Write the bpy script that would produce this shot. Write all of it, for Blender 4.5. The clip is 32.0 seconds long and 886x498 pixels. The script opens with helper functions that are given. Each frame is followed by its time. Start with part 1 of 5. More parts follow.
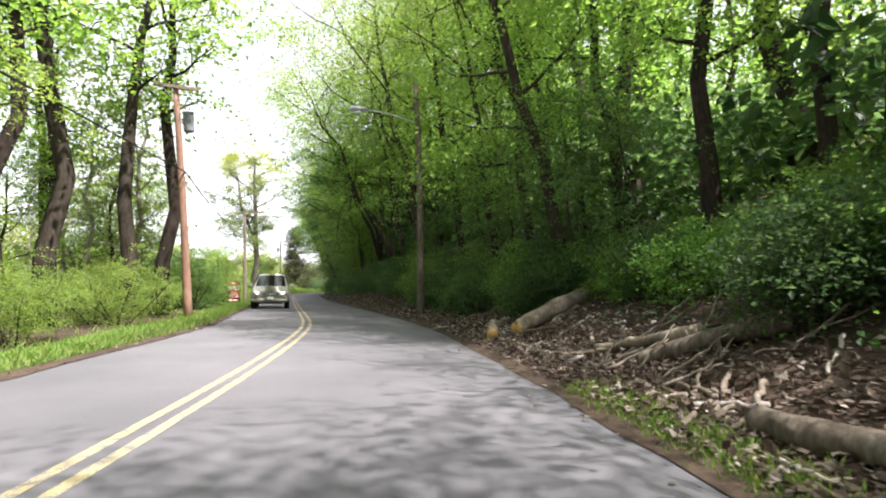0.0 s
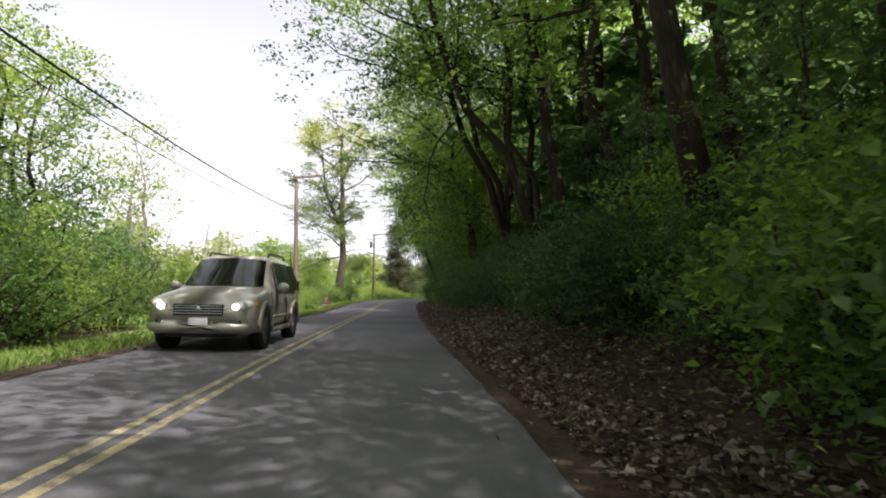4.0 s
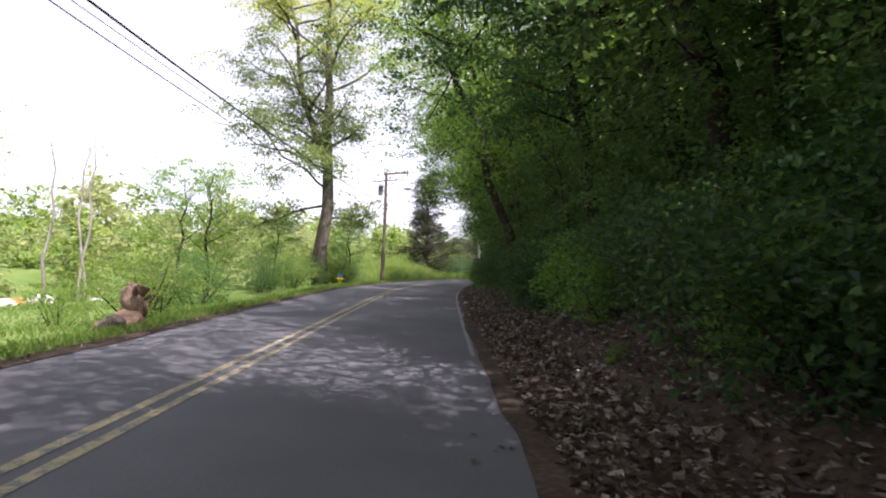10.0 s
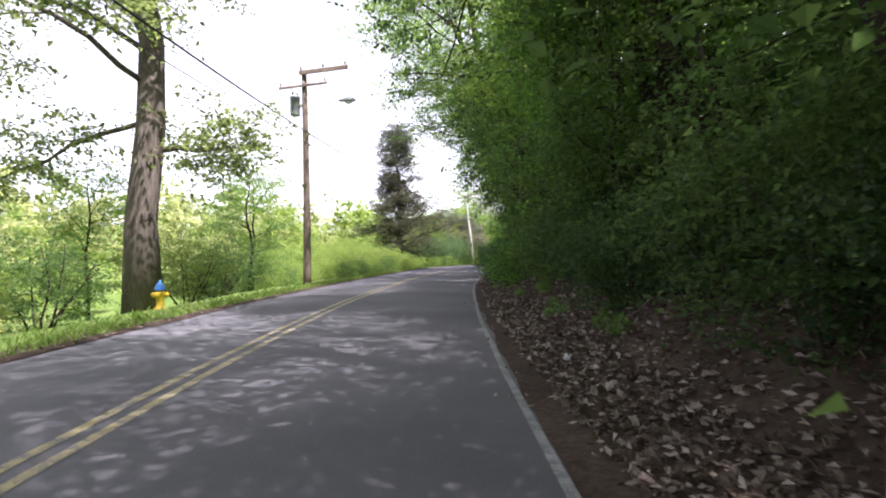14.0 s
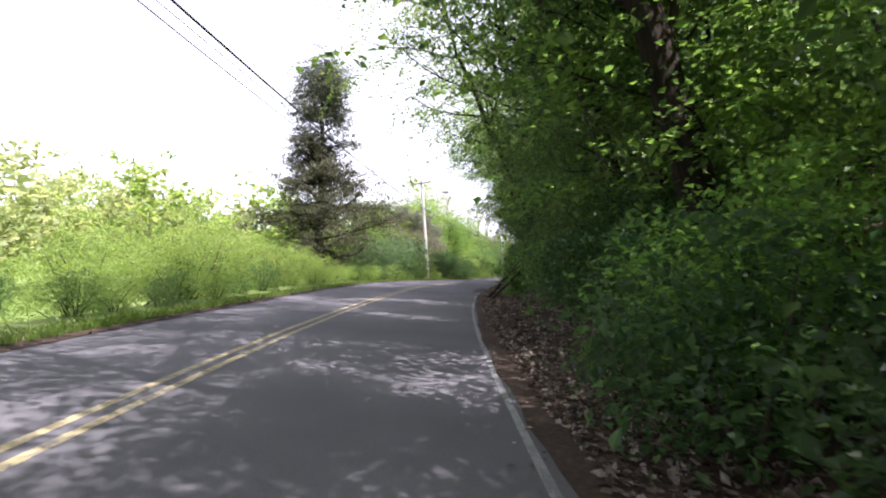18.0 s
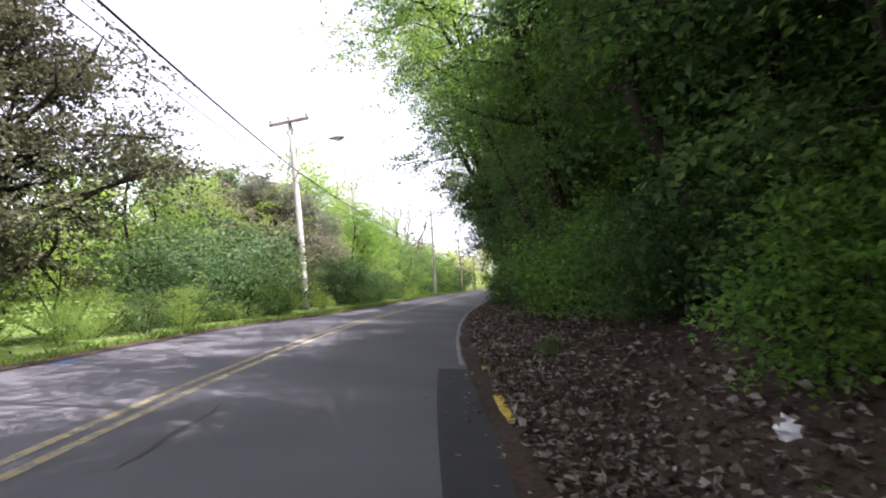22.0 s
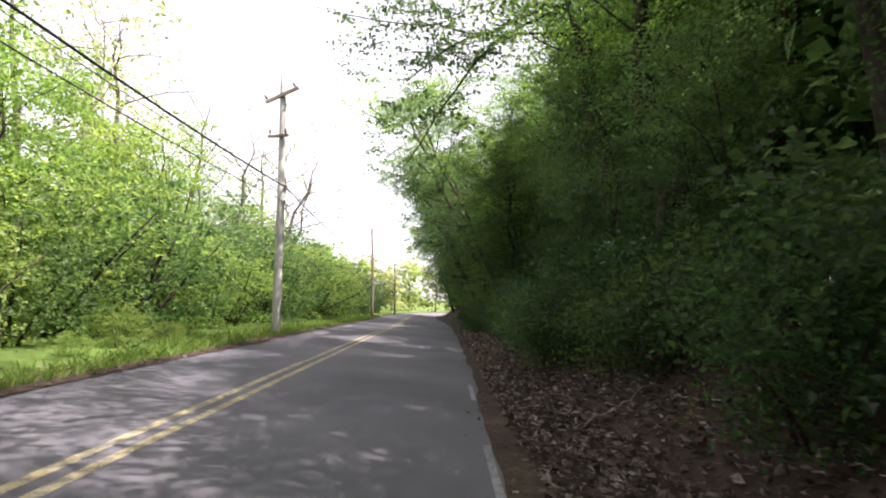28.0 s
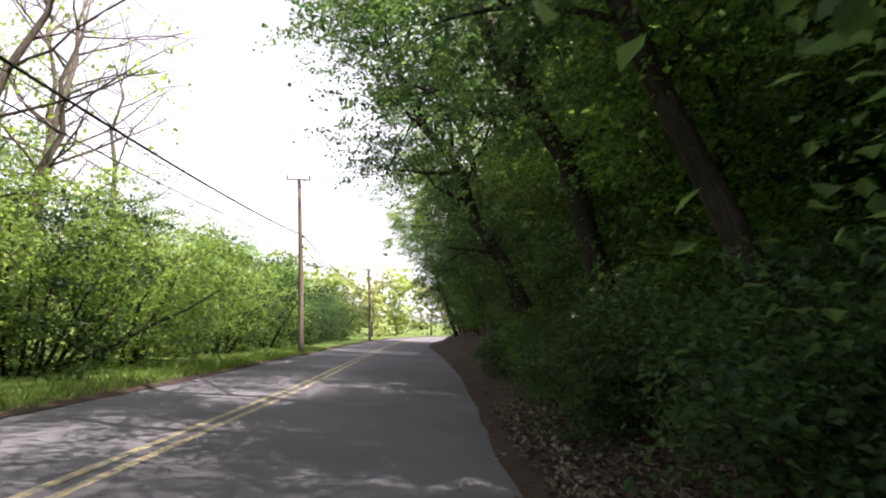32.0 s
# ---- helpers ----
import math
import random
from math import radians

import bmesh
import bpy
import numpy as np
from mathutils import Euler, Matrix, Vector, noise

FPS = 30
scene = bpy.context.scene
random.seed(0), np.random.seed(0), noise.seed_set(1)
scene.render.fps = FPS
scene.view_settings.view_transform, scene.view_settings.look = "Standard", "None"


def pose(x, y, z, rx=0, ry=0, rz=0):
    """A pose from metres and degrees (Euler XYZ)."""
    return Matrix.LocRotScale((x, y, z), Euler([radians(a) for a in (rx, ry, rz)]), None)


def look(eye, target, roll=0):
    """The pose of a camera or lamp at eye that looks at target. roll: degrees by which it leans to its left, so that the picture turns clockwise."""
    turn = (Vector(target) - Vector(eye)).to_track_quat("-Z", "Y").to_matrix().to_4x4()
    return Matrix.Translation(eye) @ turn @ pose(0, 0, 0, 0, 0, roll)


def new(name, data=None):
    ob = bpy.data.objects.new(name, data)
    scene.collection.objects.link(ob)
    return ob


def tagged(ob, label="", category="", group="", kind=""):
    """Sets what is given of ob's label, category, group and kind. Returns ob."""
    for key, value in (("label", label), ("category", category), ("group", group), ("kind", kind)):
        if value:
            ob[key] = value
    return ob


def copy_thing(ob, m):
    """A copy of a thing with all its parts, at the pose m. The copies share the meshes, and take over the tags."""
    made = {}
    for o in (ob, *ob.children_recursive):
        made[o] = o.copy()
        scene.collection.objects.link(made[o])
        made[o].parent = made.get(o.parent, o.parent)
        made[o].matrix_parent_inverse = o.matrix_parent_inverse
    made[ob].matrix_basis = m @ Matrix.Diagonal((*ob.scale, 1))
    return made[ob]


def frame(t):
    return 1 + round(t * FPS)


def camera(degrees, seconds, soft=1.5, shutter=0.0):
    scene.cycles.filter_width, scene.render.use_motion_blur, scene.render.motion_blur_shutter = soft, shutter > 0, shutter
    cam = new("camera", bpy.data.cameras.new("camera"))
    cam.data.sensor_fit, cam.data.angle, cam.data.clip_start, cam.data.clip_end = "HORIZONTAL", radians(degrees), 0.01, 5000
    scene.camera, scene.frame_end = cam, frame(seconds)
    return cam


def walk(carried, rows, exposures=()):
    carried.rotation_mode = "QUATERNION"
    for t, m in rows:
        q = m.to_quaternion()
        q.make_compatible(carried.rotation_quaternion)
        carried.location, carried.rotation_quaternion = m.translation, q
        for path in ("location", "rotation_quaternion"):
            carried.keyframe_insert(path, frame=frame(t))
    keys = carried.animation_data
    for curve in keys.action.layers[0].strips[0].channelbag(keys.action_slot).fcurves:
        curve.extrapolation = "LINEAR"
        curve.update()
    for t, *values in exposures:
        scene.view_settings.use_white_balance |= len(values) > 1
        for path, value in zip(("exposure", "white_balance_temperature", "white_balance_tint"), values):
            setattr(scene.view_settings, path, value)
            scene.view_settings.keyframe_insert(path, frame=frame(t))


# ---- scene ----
cam = camera(74.1, 32.0, soft=2.0, shutter=0.1)

PATH = [
    (0, (-0.546, -0.784, 1.102), (-0.536, 1.212, 1.235), 0.23),
    (0.5, (-0.563, 2.034, 1.160), (-0.606, 4.030, 1.281), -0.80),
    (1, (-0.686, 4.840, 1.263), (-0.825, 6.833, 1.359), -0.13),
    (1.5, (-0.911, 7.657, 1.183), (-1.163, 9.640, 1.247), -0.78),
    (2, (-1.187, 10.376, 1.142), (-1.486, 12.353, 1.181), -1.13),
    (2.5, (-1.452, 12.996, 1.183), (-1.793, 14.967, 1.223), -1.22),
    (4.5, (-3.726, 22.029, 1.133), (-4.123, 23.982, 1.298), 2.31),
    (5, (-4.182, 24.453, 1.219), (-4.623, 26.399, 1.355), 2.52),
    (5.5, (-4.629, 26.960, 1.243), (-5.101, 28.901, 1.348), 1.15),
    (6, (-5.387, 29.425, 1.278), (-5.897, 31.357, 1.356), 0.19),
    (6.5, (-6.134, 31.828, 1.244), (-6.626, 33.764, 1.359), 2.07),
    (7, (-6.696, 34.162, 1.208), (-7.156, 36.107, 1.296), 0.43),
    (7.5, (-7.330, 36.490, 1.201), (-7.824, 38.425, 1.313), 0.91),
    (8, (-7.921, 38.860, 1.207), (-8.424, 40.795, 1.255), -0.71),
    (8.5, (-8.548, 41.165, 1.160), (-9.048, 43.101, 1.206), 1.45),
    (9, (-9.135, 43.186, 1.168), (-9.592, 45.133, 1.208), 3.40),
    (9.5, (-9.795, 46.109, 1.164), (-10.262, 48.053, 1.213), 0.43),
    (10, (-10.397, 48.731, 1.169), (-10.876, 50.672, 1.240), 2.66),
    (10.5, (-11.022, 51.152, 1.169), (-11.531, 53.084, 1.269), 3.18),
    (11, (-11.718, 53.937, 1.125), (-12.185, 55.879, 1.213), 3.59),
    (11.5, (-12.555, 56.718, 1.111), (-12.975, 58.666, 1.281), 2.61),
    (12, (-13.190, 59.436, 1.082), (-13.585, 61.395, 1.162), 1.51),
    (12.5, (-13.821, 62.187, 1.065), (-14.217, 64.146, 1.119), 0.90),
    (13, (-14.460, 64.712, 1.063), (-14.901, 66.660, 1.175), 1.69),
    (13.5, (-15.048, 67.248, 1.176), (-15.470, 69.202, 1.244), -0.92),
    (14, (-15.658, 69.625, 1.253), (-16.065, 71.583, 1.267), -0.43),
    (14.5, (-16.372, 72.131, 1.254), (-16.789, 74.086, 1.301), 2.98),
    (15, (-16.696, 74.269, 1.240), (-17.093, 76.229, 1.228), 0.98),
    (15.5, (-17.264, 76.414, 1.266), (-17.571, 78.391, 1.254), 0.69),
    (17.5, (-18.940, 86.250, 1.239), (-19.186, 88.235, 1.254), 1.19),
    (18, (-19.430, 88.978, 1.283), (-19.655, 90.965, 1.331), 2.99),
    (18.5, (-19.832, 91.898, 1.243), (-20.045, 93.885, 1.307), 4.45),
    (19, (-20.221, 94.605, 1.212), (-20.384, 96.595, 1.337), 3.01),
    (19.5, (-20.537, 97.286, 1.261), (-20.670, 99.281, 1.307), 2.27),
    (20, (-20.804, 100.429, 1.258), (-20.897, 102.425, 1.352), 2.90),
    (20.5, (-20.991, 103.534, 1.207), (-21.075, 105.529, 1.313), 2.95),
    (21, (-21.030, 106.531, 1.183), (-21.109, 108.522, 1.350), 4.79),
    (21.5, (-20.936, 109.304, 1.256), (-21.079, 111.291, 1.428), 4.49),
    (22, (-21.128, 111.885, 1.288), (-21.065, 113.881, 1.392), 1.02),
    (22.5, (-21.216, 114.705, 1.249), (-21.146, 116.701, 1.370), 1.40),
    (23, (-21.245, 117.600, 1.217), (-21.167, 119.595, 1.329), 2.50),
    (23.5, (-21.299, 120.407, 1.151), (-21.156, 122.395, 1.312), 1.89),
    (24, (-21.122, 122.834, 1.141), (-20.939, 124.821, 1.266), 2.42),
    (24.5, (-20.973, 125.390, 1.204), (-20.790, 127.381, 1.255), 2.21),
    (25, (-20.817, 128.124, 1.202), (-20.500, 130.099, 1.203), -2.11),
    (25.5, (-20.482, 131.005, 1.154), (-20.217, 132.982, 1.305), 2.82),
    (27.5, (-18.821, 141.993, 1.296), (-18.491, 143.960, 1.435), 1.50),
    (28, (-18.362, 144.921, 1.186), (-18.040, 146.886, 1.373), 4.69),
    (28.5, (-18.001, 147.606, 1.079), (-17.675, 149.566, 1.302), 4.48),
    (29, (-17.429, 150.443, 1.175), (-17.160, 152.418, 1.335), 3.63),
    (29.5, (-16.896, 152.985, 1.029), (-16.573, 154.943, 1.277), 4.08),
    (30, (-16.476, 155.803, 1.121), (-16.112, 157.753, 1.375), 1.78),
    (30.5, (-16.033, 159.069, 1.111), (-15.735, 161.033, 1.344), 3.07),
    (31, (-15.522, 162.173, 1.086), (-15.165, 164.134, 1.253), 0.89),
    (31.5, (-14.958, 165.226, 1.086), (-14.610, 167.185, 1.293), 4.38),
    (32, (-14.321, 168.342, 1.066), (-13.992, 170.297, 1.328), 3.33),
]
EXPOSURES = [(0.0, 1.75), (1.0, 1.7), (2.0, 1.6), (5.0, 1.05), (6.0, 1.05), (7.0, 1.2), (9.0, 1.2), (11.0, 1.3), (13.0, 1.5), (15.0, 1.9), (18.0, 1.75), (20.0, 1.8), (23.0, 1.75), (25.0, 1.95), (28.0, 1.8), (30.0, 1.65), (31.0, 1.6), (32.0, 1.6)]
walk(cam, [(t, look(eye, target, roll)) for t, eye, target, roll in PATH], [(t, e, float(np.interp(t, [5, 7, 22, 26], [6280, 6000, 6000, 6400])), float(np.interp(t, [2, 5, 7, 22, 26], [17, 24, 26, 26, 24]))) for t, e in EXPOSURES])

# ---------------------------------------------------------------- light
SUN_AZ = Vector((0.80, -0.60, 0.0)).normalized()
SUN_EL = radians(63)
world = bpy.data.worlds.new("world")
scene.world = world
world.use_nodes = True
wn = world.node_tree.nodes
sky = wn.new("ShaderNodeTexSky")
sky.sky_type = "NISHITA"
sky.sun_disc = False
sky.sun_elevation = SUN_EL
sky.sun_rotation = math.atan2(SUN_AZ.x, SUN_AZ.y)
sky.air_density, sky.dust_density, sky.ozone_density = 1.0, 1.4, 1.0
wn["Background"].inputs["Strength"].default_value = 0.10
haze = wn.new("ShaderNodeHueSaturation")
haze.inputs["Saturation"].default_value = 0.15
haze.inputs["Value"].default_value = 1.3
world.node_tree.links.new(sky.outputs["Color"], haze.inputs["Color"])
world.node_tree.links.new(haze.outputs["Color"], wn["Background"].inputs["Color"])

sun = new("sun", bpy.data.lights.new("sun", "SUN"))
sun.data.energy = 5.0
sun.data.angle = radians(0.6)
sun.data.color = (1.0, 0.95, 0.86)
to_sun = SUN_AZ * math.cos(SUN_EL) + Vector((0, 0, math.sin(SUN_EL)))
sun.matrix_world = look(to_sun * 100, (0, 0, 0))

# ---------------------------------------------------------------- materials


def material(name, colours, scale=8.0, rough=0.8, bump=0.0, detail=6.0, metal=0.0, fine=0.0, stretch=None, spread=0.0,
             translucent=0.0, island=False, specular=0.3, coat=0.0):
    """A node material: a ramp of colours over noise at two scales, with relief, per-piece variation and leaf translucency."""
    m = bpy.data.materials.new(name)
    m.use_nodes = True
    n, l = m.node_tree.nodes, m.node_tree.links
    b = n["Principled BSDF"]
    b.inputs["Roughness"].default_value = rough
    b.inputs["Metallic"].default_value = metal
    b.inputs["Specular IOR Level"].default_value = specular
    b.inputs["Coat Weight"].default_value = coat
    co = n.new("ShaderNodeTexCoord")
    vec = co.outputs["Object"]
    if stretch:
        mp = n.new("ShaderNodeMapping")
        mp.inputs["Scale"].default_value = stretch
        l.new(vec, mp.inputs["Vector"])
        vec = mp.outputs["Vector"]
    big = n.new("ShaderNodeTexNoise")
    big.inputs["Scale"].default_value = scale
    big.inputs["Detail"].default_value = detail
    l.new(vec, big.inputs["Vector"])
    fac = big.outputs["Fac"]
    if fine:
        small = n.new("ShaderNodeTexNoise")
        small.inputs["Scale"].default_value = fine
        small.inputs["Detail"].default_value = 4.0
        l.new(vec, small.inputs["Vector"])
        mx = n.new("ShaderNodeMix")
        mx.inputs[0].default_value = 0.5
        l.new(fac, mx.inputs[2]), l.new(small.outputs["Fac"], mx.inputs[3])
        fac = mx.outputs[0]
    if island:
        geo = n.new("ShaderNodeNewGeometry")
        ad = n.new("ShaderNodeMath")
        ad.operation = "MULTIPLY_ADD"
        l.new(geo.outputs["Random Per Island"], ad.inputs[0])
        ad.inputs[1].default_value = 0.75
        sb = n.new("ShaderNodeMath")
        sb.operation = "MULTIPLY_ADD"
        l.new(fac, sb.inputs[0])
        sb.inputs[1].default_value, sb.inputs[2].default_value = 0.6, -0.17
        l.new(sb.outputs[0], ad.inputs[2])
        fac = ad.outputs[0]
    ramp = n.new("ShaderNodeValToRGB")
    e = ramp.color_ramp.elements
    lo, hi = (0.05, 0.95) if island else (0.32, 0.68)
    e[0].position, e[1].position = lo, hi
    e[0].color, e[1].color = (*colours[0], 1), (*colours[-1], 1)
    for k, c in enumerate(colours[1:-1]):
        el = e.new(lo + (hi - lo) * (k + 1) / (len(colours) - 1))
        el.color = (*c, 1)
    l.new(fac, ramp.inputs["Fac"])
    col = ramp.outputs["Color"]
    if spread:
        info = n.new("ShaderNodeObjectInfo")
        hsv = n.new("ShaderNodeHueSaturation")
        mr = n.new("ShaderNodeMapRange")
        mr.inputs["To Min"].default_value, mr.inputs["To Max"].default_value = 1 - spread, 1 + spread
        l.new(info.outputs["Random"], mr.inputs["Value"])
        l.new(mr.outputs["Result"], hsv.inputs["Value"])
        mh = n.new("ShaderNodeMapRange")
        mh.inputs["To Min"].default_value, mh.inputs["To Max"].default_value = 0.5 - spread * 0.06, 0.5 + spread * 0.06
        l.new(info.outputs["Random"], mh.inputs["Value"])
        l.new(mh.outputs["Result"], hsv.inputs["Hue"])
        l.new(col, hsv.inputs["Color"])
        col = hsv.outputs["Color"]
    l.new(col, b.inputs["Base Color"])
    if bump:
        bp = n.new("ShaderNodeBump")
        bp.inputs["Strength"].default_value = bump
        bp.inputs["Distance"].default_value = 0.02
        l.new(fac, bp.inputs["Height"])
        l.new(bp.outputs["Normal"], b.inputs["Normal"])
    if translucent:
        tr = n.new("ShaderNodeBsdfTranslucent")
        hs = n.new("ShaderNodeHueSaturation")
        hs.inputs["Hue"].default_value = 0.478
        hs.inputs["Saturation"].default_value = 1.06
        hs.inputs["Value"].default_value = 2.7
        l.new(col, hs.inputs["Color"])
        l.new(hs.outputs["Color"], tr.inputs["Color"])
        ms = n.new("ShaderNodeMixShader")
        ms.inputs[0].default_value = translucent
        l.new(b.outputs[0], ms.inputs[1]), l.new(tr.outputs[0], ms.inputs[2])
        l.new(ms.outputs[0], n["Material Output"].inputs["Surface"])
    return m


def worn_paint(name, colour, under, amount):
    """Road paint with worn gaps through which the asphalt shows."""
    m = material(name, [under, tuple(0.5 * (a + b) for a, b in zip(under, colour)), colour, colour], 9.0, 0.75, 0.3, fine=70.0)
    ramp = next(x for x in m.node_tree.nodes if x.type == "VALTORGB")
    for k, el in enumerate(ramp.color_ramp.elements):
        el.position = amount + k * 0.05
    return m


M = {}
M["asphalt"] = material("asphalt", [(0.066, 0.064, 0.070), (0.104, 0.101, 0.110), (0.155, 0.150, 0.160)], 0.35, 0.85, 0.5, 8.0, fine=140.0, specular=0.25)
M["patch"] = material("asphalt_patch", [(0.026, 0.026, 0.028), (0.044, 0.043, 0.046)], 3.0, 0.85, 0.6, fine=160.0)
M["crack"] = material("crack_filler", [(0.02, 0.02, 0.02), (0.035, 0.035, 0.035)], 5.0, 0.6)
M["yellow"] = worn_paint("yellow_paint", (0.34, 0.285, 0.15), (0.14, 0.135, 0.132), 0.435)
M["white"] = worn_paint("white_paint", (0.255, 0.255, 0.26), (0.145, 0.147, 0.15), 0.45)
M["soil"] = material("soil", [(0.028, 0.020, 0.015), (0.052, 0.037, 0.028), (0.090, 0.066, 0.049)], 1.1, 0.95, 1.0, 8.0, fine=18.0, specular=0.1)
M["field"] = material("meadow", [(0.045, 0.075, 0.018), (0.09, 0.14, 0.03), (0.16, 0.18, 0.07)], 0.12, 0.95, 0.8, 8.0, fine=6.0, specular=0.1)
M["gravel"] = material("gravel_drive", [(0.085, 0.062, 0.042), (0.14, 0.105, 0.072), (0.21, 0.165, 0.12)], 1.5, 0.95, 1.0, fine=30.0)
M["litter"] = material("dead_leaves", [(0.026, 0.018, 0.013), (0.060, 0.043, 0.031), (0.122, 0.095, 0.074), (0.35, 0.31, 0.27)], 30.0, 0.85, 0.0, island=True, translucent=0.12, specular=0.2)
M["twig"] = material("dead_twig", [(0.10, 0.08, 0.06), (0.24, 0.20, 0.16)], 14.0, 0.9, 0.4, spread=0.2)
M["grass"] = material("grass_blades", [(0.05, 0.105, 0.015), (0.10, 0.18, 0.03), (0.21, 0.25, 0.075)], 3.0, 0.6, 0.0, island=True, translucent=0.3)
LEAF = dict(rough=0.5, specular=0.35, island=True, translucent=0.55, spread=0.14)
# Darker and lighter leaf sets carry part of the bank's shade and sun.
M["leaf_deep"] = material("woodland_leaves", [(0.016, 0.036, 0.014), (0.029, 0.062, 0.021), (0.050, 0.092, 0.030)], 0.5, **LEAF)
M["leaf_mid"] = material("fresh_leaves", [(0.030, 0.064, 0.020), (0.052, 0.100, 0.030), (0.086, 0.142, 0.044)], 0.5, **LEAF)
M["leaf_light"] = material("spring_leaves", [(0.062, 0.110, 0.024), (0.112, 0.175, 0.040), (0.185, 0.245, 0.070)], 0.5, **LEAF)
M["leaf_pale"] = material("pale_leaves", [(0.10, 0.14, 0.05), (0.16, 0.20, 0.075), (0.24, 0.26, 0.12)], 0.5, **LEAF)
# Yellow-green with the sunlight on the old tree's top put into it.
M["leaf_sunlit"] = material("sunlit_yellow_green_leaves", [(0.10, 0.15, 0.025), (0.165, 0.215, 0.04), (0.24, 0.265, 0.065)], 0.5, **LEAF)
M["ivy"] = material("ivy_leaves", [(0.012, 0.045, 0.012), (0.028, 0.085, 0.018), (0.05, 0.13, 0.025)], 1.0, rough=0.4, specular=0.45, island=True, translucent=0.2)
M["needle"] = material("cedar_foliage", [(0.065, 0.078, 0.055), (0.11, 0.122, 0.085), (0.16, 0.165, 0.125)], 0.7, rough=0.7, specular=0.2, island=True, translucent=0.2)
M["needle_dry"] = material("dry_cedar_foliage", [(0.085, 0.086, 0.054), (0.145, 0.142, 0.094), (0.225, 0.21, 0.148)], 0.7, rough=0.75, specular=0.2, island=True, translucent=0.2)
M["needle_old"] = material("old_cedar_foliage", [(0.034, 0.040, 0.021), (0.062, 0.067, 0.037), (0.108, 0.108, 0.066)], 0.7, rough=0.75, specular=0.2, island=True, translucent=0.2)
M["needle_mix"] = material("greying_cedar_foliage", [(0.042, 0.056, 0.038), (0.074, 0.088, 0.060), (0.112, 0.120, 0.086)], 0.7, rough=0.7, specular=0.2, island=True, translucent=0.2)
M["leaf_old"] = material("old_tree_leaves", [(0.048, 0.074, 0.026), (0.086, 0.125, 0.042), (0.14, 0.182, 0.064)], 0.5, **LEAF)
M["bark"] = material("bark", [(0.055, 0.042, 0.032), (0.11, 0.09, 0.07), (0.19, 0.165, 0.14)], 5.0, 0.95, 1.0, 8.0, fine=26.0, stretch=(1, 1, 0.22), specular=0.1, spread=0.2)
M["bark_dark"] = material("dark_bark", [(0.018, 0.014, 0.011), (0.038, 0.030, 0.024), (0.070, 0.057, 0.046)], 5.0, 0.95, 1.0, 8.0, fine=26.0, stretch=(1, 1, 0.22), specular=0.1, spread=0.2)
M["bark_pale"] = material("pale_bark", [(0.16, 0.14, 0.12), (0.28, 0.25, 0.22), (0.42, 0.39, 0.35)], 4.0, 0.9, 0.7, 8.0, fine=24.0, stretch=(1, 1, 0.3), specular=0.1, spread=0.15)
M["bark_oak"] = material("furrowed_bark", [(0.052, 0.042, 0.034), (0.10, 0.085, 0.072), (0.165, 0.145, 0.125)], 5.0, 0.95, 1.0, 8.0, fine=22.0, stretch=(1, 1, 0.2), specular=0.1)
M["cutwood"] = material("fresh_cut_wood", [(0.36, 0.20, 0.06), (0.55, 0.36, 0.14)], 6.0, 0.8, 0.3, fine=40.0)
M["logbark"] = material("log_bark", [(0.07, 0.056, 0.040), (0.165, 0.135, 0.104), (0.30, 0.255, 0.205)], 4.0, 0.95, 1.0, 8.0, fine=20.0, stretch=(1, 1, 0.4))
M["pole"] = material("weathered_pole", [(0.10, 0.075, 0.06), (0.17, 0.13, 0.10), (0.25, 0.20, 0.16)], 4.0, 0.9, 0.7, 8.0, fine=30.0, stretch=(1, 1, 0.12), spread=0.1)
M["pole_grey"] = material("grey_pole", [(0.30, 0.28, 0.26), (0.42, 0.40, 0.37), (0.55, 0.53, 0.50)], 4.0, 0.9, 0.5, 8.0, fine=30.0, stretch=(1, 1, 0.12))
M["pole_red"] = material("creosote_pole", [(0.13, 0.07, 0.05), (0.22, 0.125, 0.09), (0.30, 0.19, 0.14)], 4.0, 0.9, 0.6, 8.0, fine=30.0, stretch=(1, 1, 0.12))
M["wire"] = material("cable_sheath", [(0.012, 0.012, 0.013), (0.02, 0.02, 0.022)], 20.0, 0.5)
M["ceramic"] = material("glazed_ceramic", [(0.10, 0.07, 0.05), (0.30, 0.28, 0.26)], 6.0, 0.25)
M["steel"] = material("galvanised_steel", [(0.32, 0.33, 0.34), (0.45, 0.46, 0.47)], 12.0, 0.45, metal=0.7)
M["can"] = material("transformer_grey", [(0.26, 0.28, 0.30), (0.34, 0.36, 0.38)], 5.0, 0.5)
M["lens"] = material("lamp_lens", [(0.55, 0.55, 0.5), (0.7, 0.7, 0.66)], 9.0, 0.2)
M["black"] = material("black_frame", [(0.012, 0.012, 0.013), (0.025, 0.025, 0.026)], 8.0, 0.5)
M["red"] = material("red_panel", [(0.50, 0.018, 0.022), (0.60, 0.03, 0.035)], 2.0, 0.45)
M["red_dark"] = material("dark_red_panel", [(0.22, 0.012, 0.016), (0.30, 0.02, 0.024)], 2.0, 0.5)
M["panel"] = material("white_panel", [(0.60, 0.62, 0.63), (0.75, 0.76, 0.76)], 2.0, 0.5)
M["ink"] = material("grey_ink", [(0.22, 0.24, 0.26), (0.30, 0.32, 0.34)], 4.0, 0.6)
M["letter"] = material("white_lettering", [(0.75, 0.72, 0.70), (0.85, 0.83, 0.82)], 4.0, 0.5)
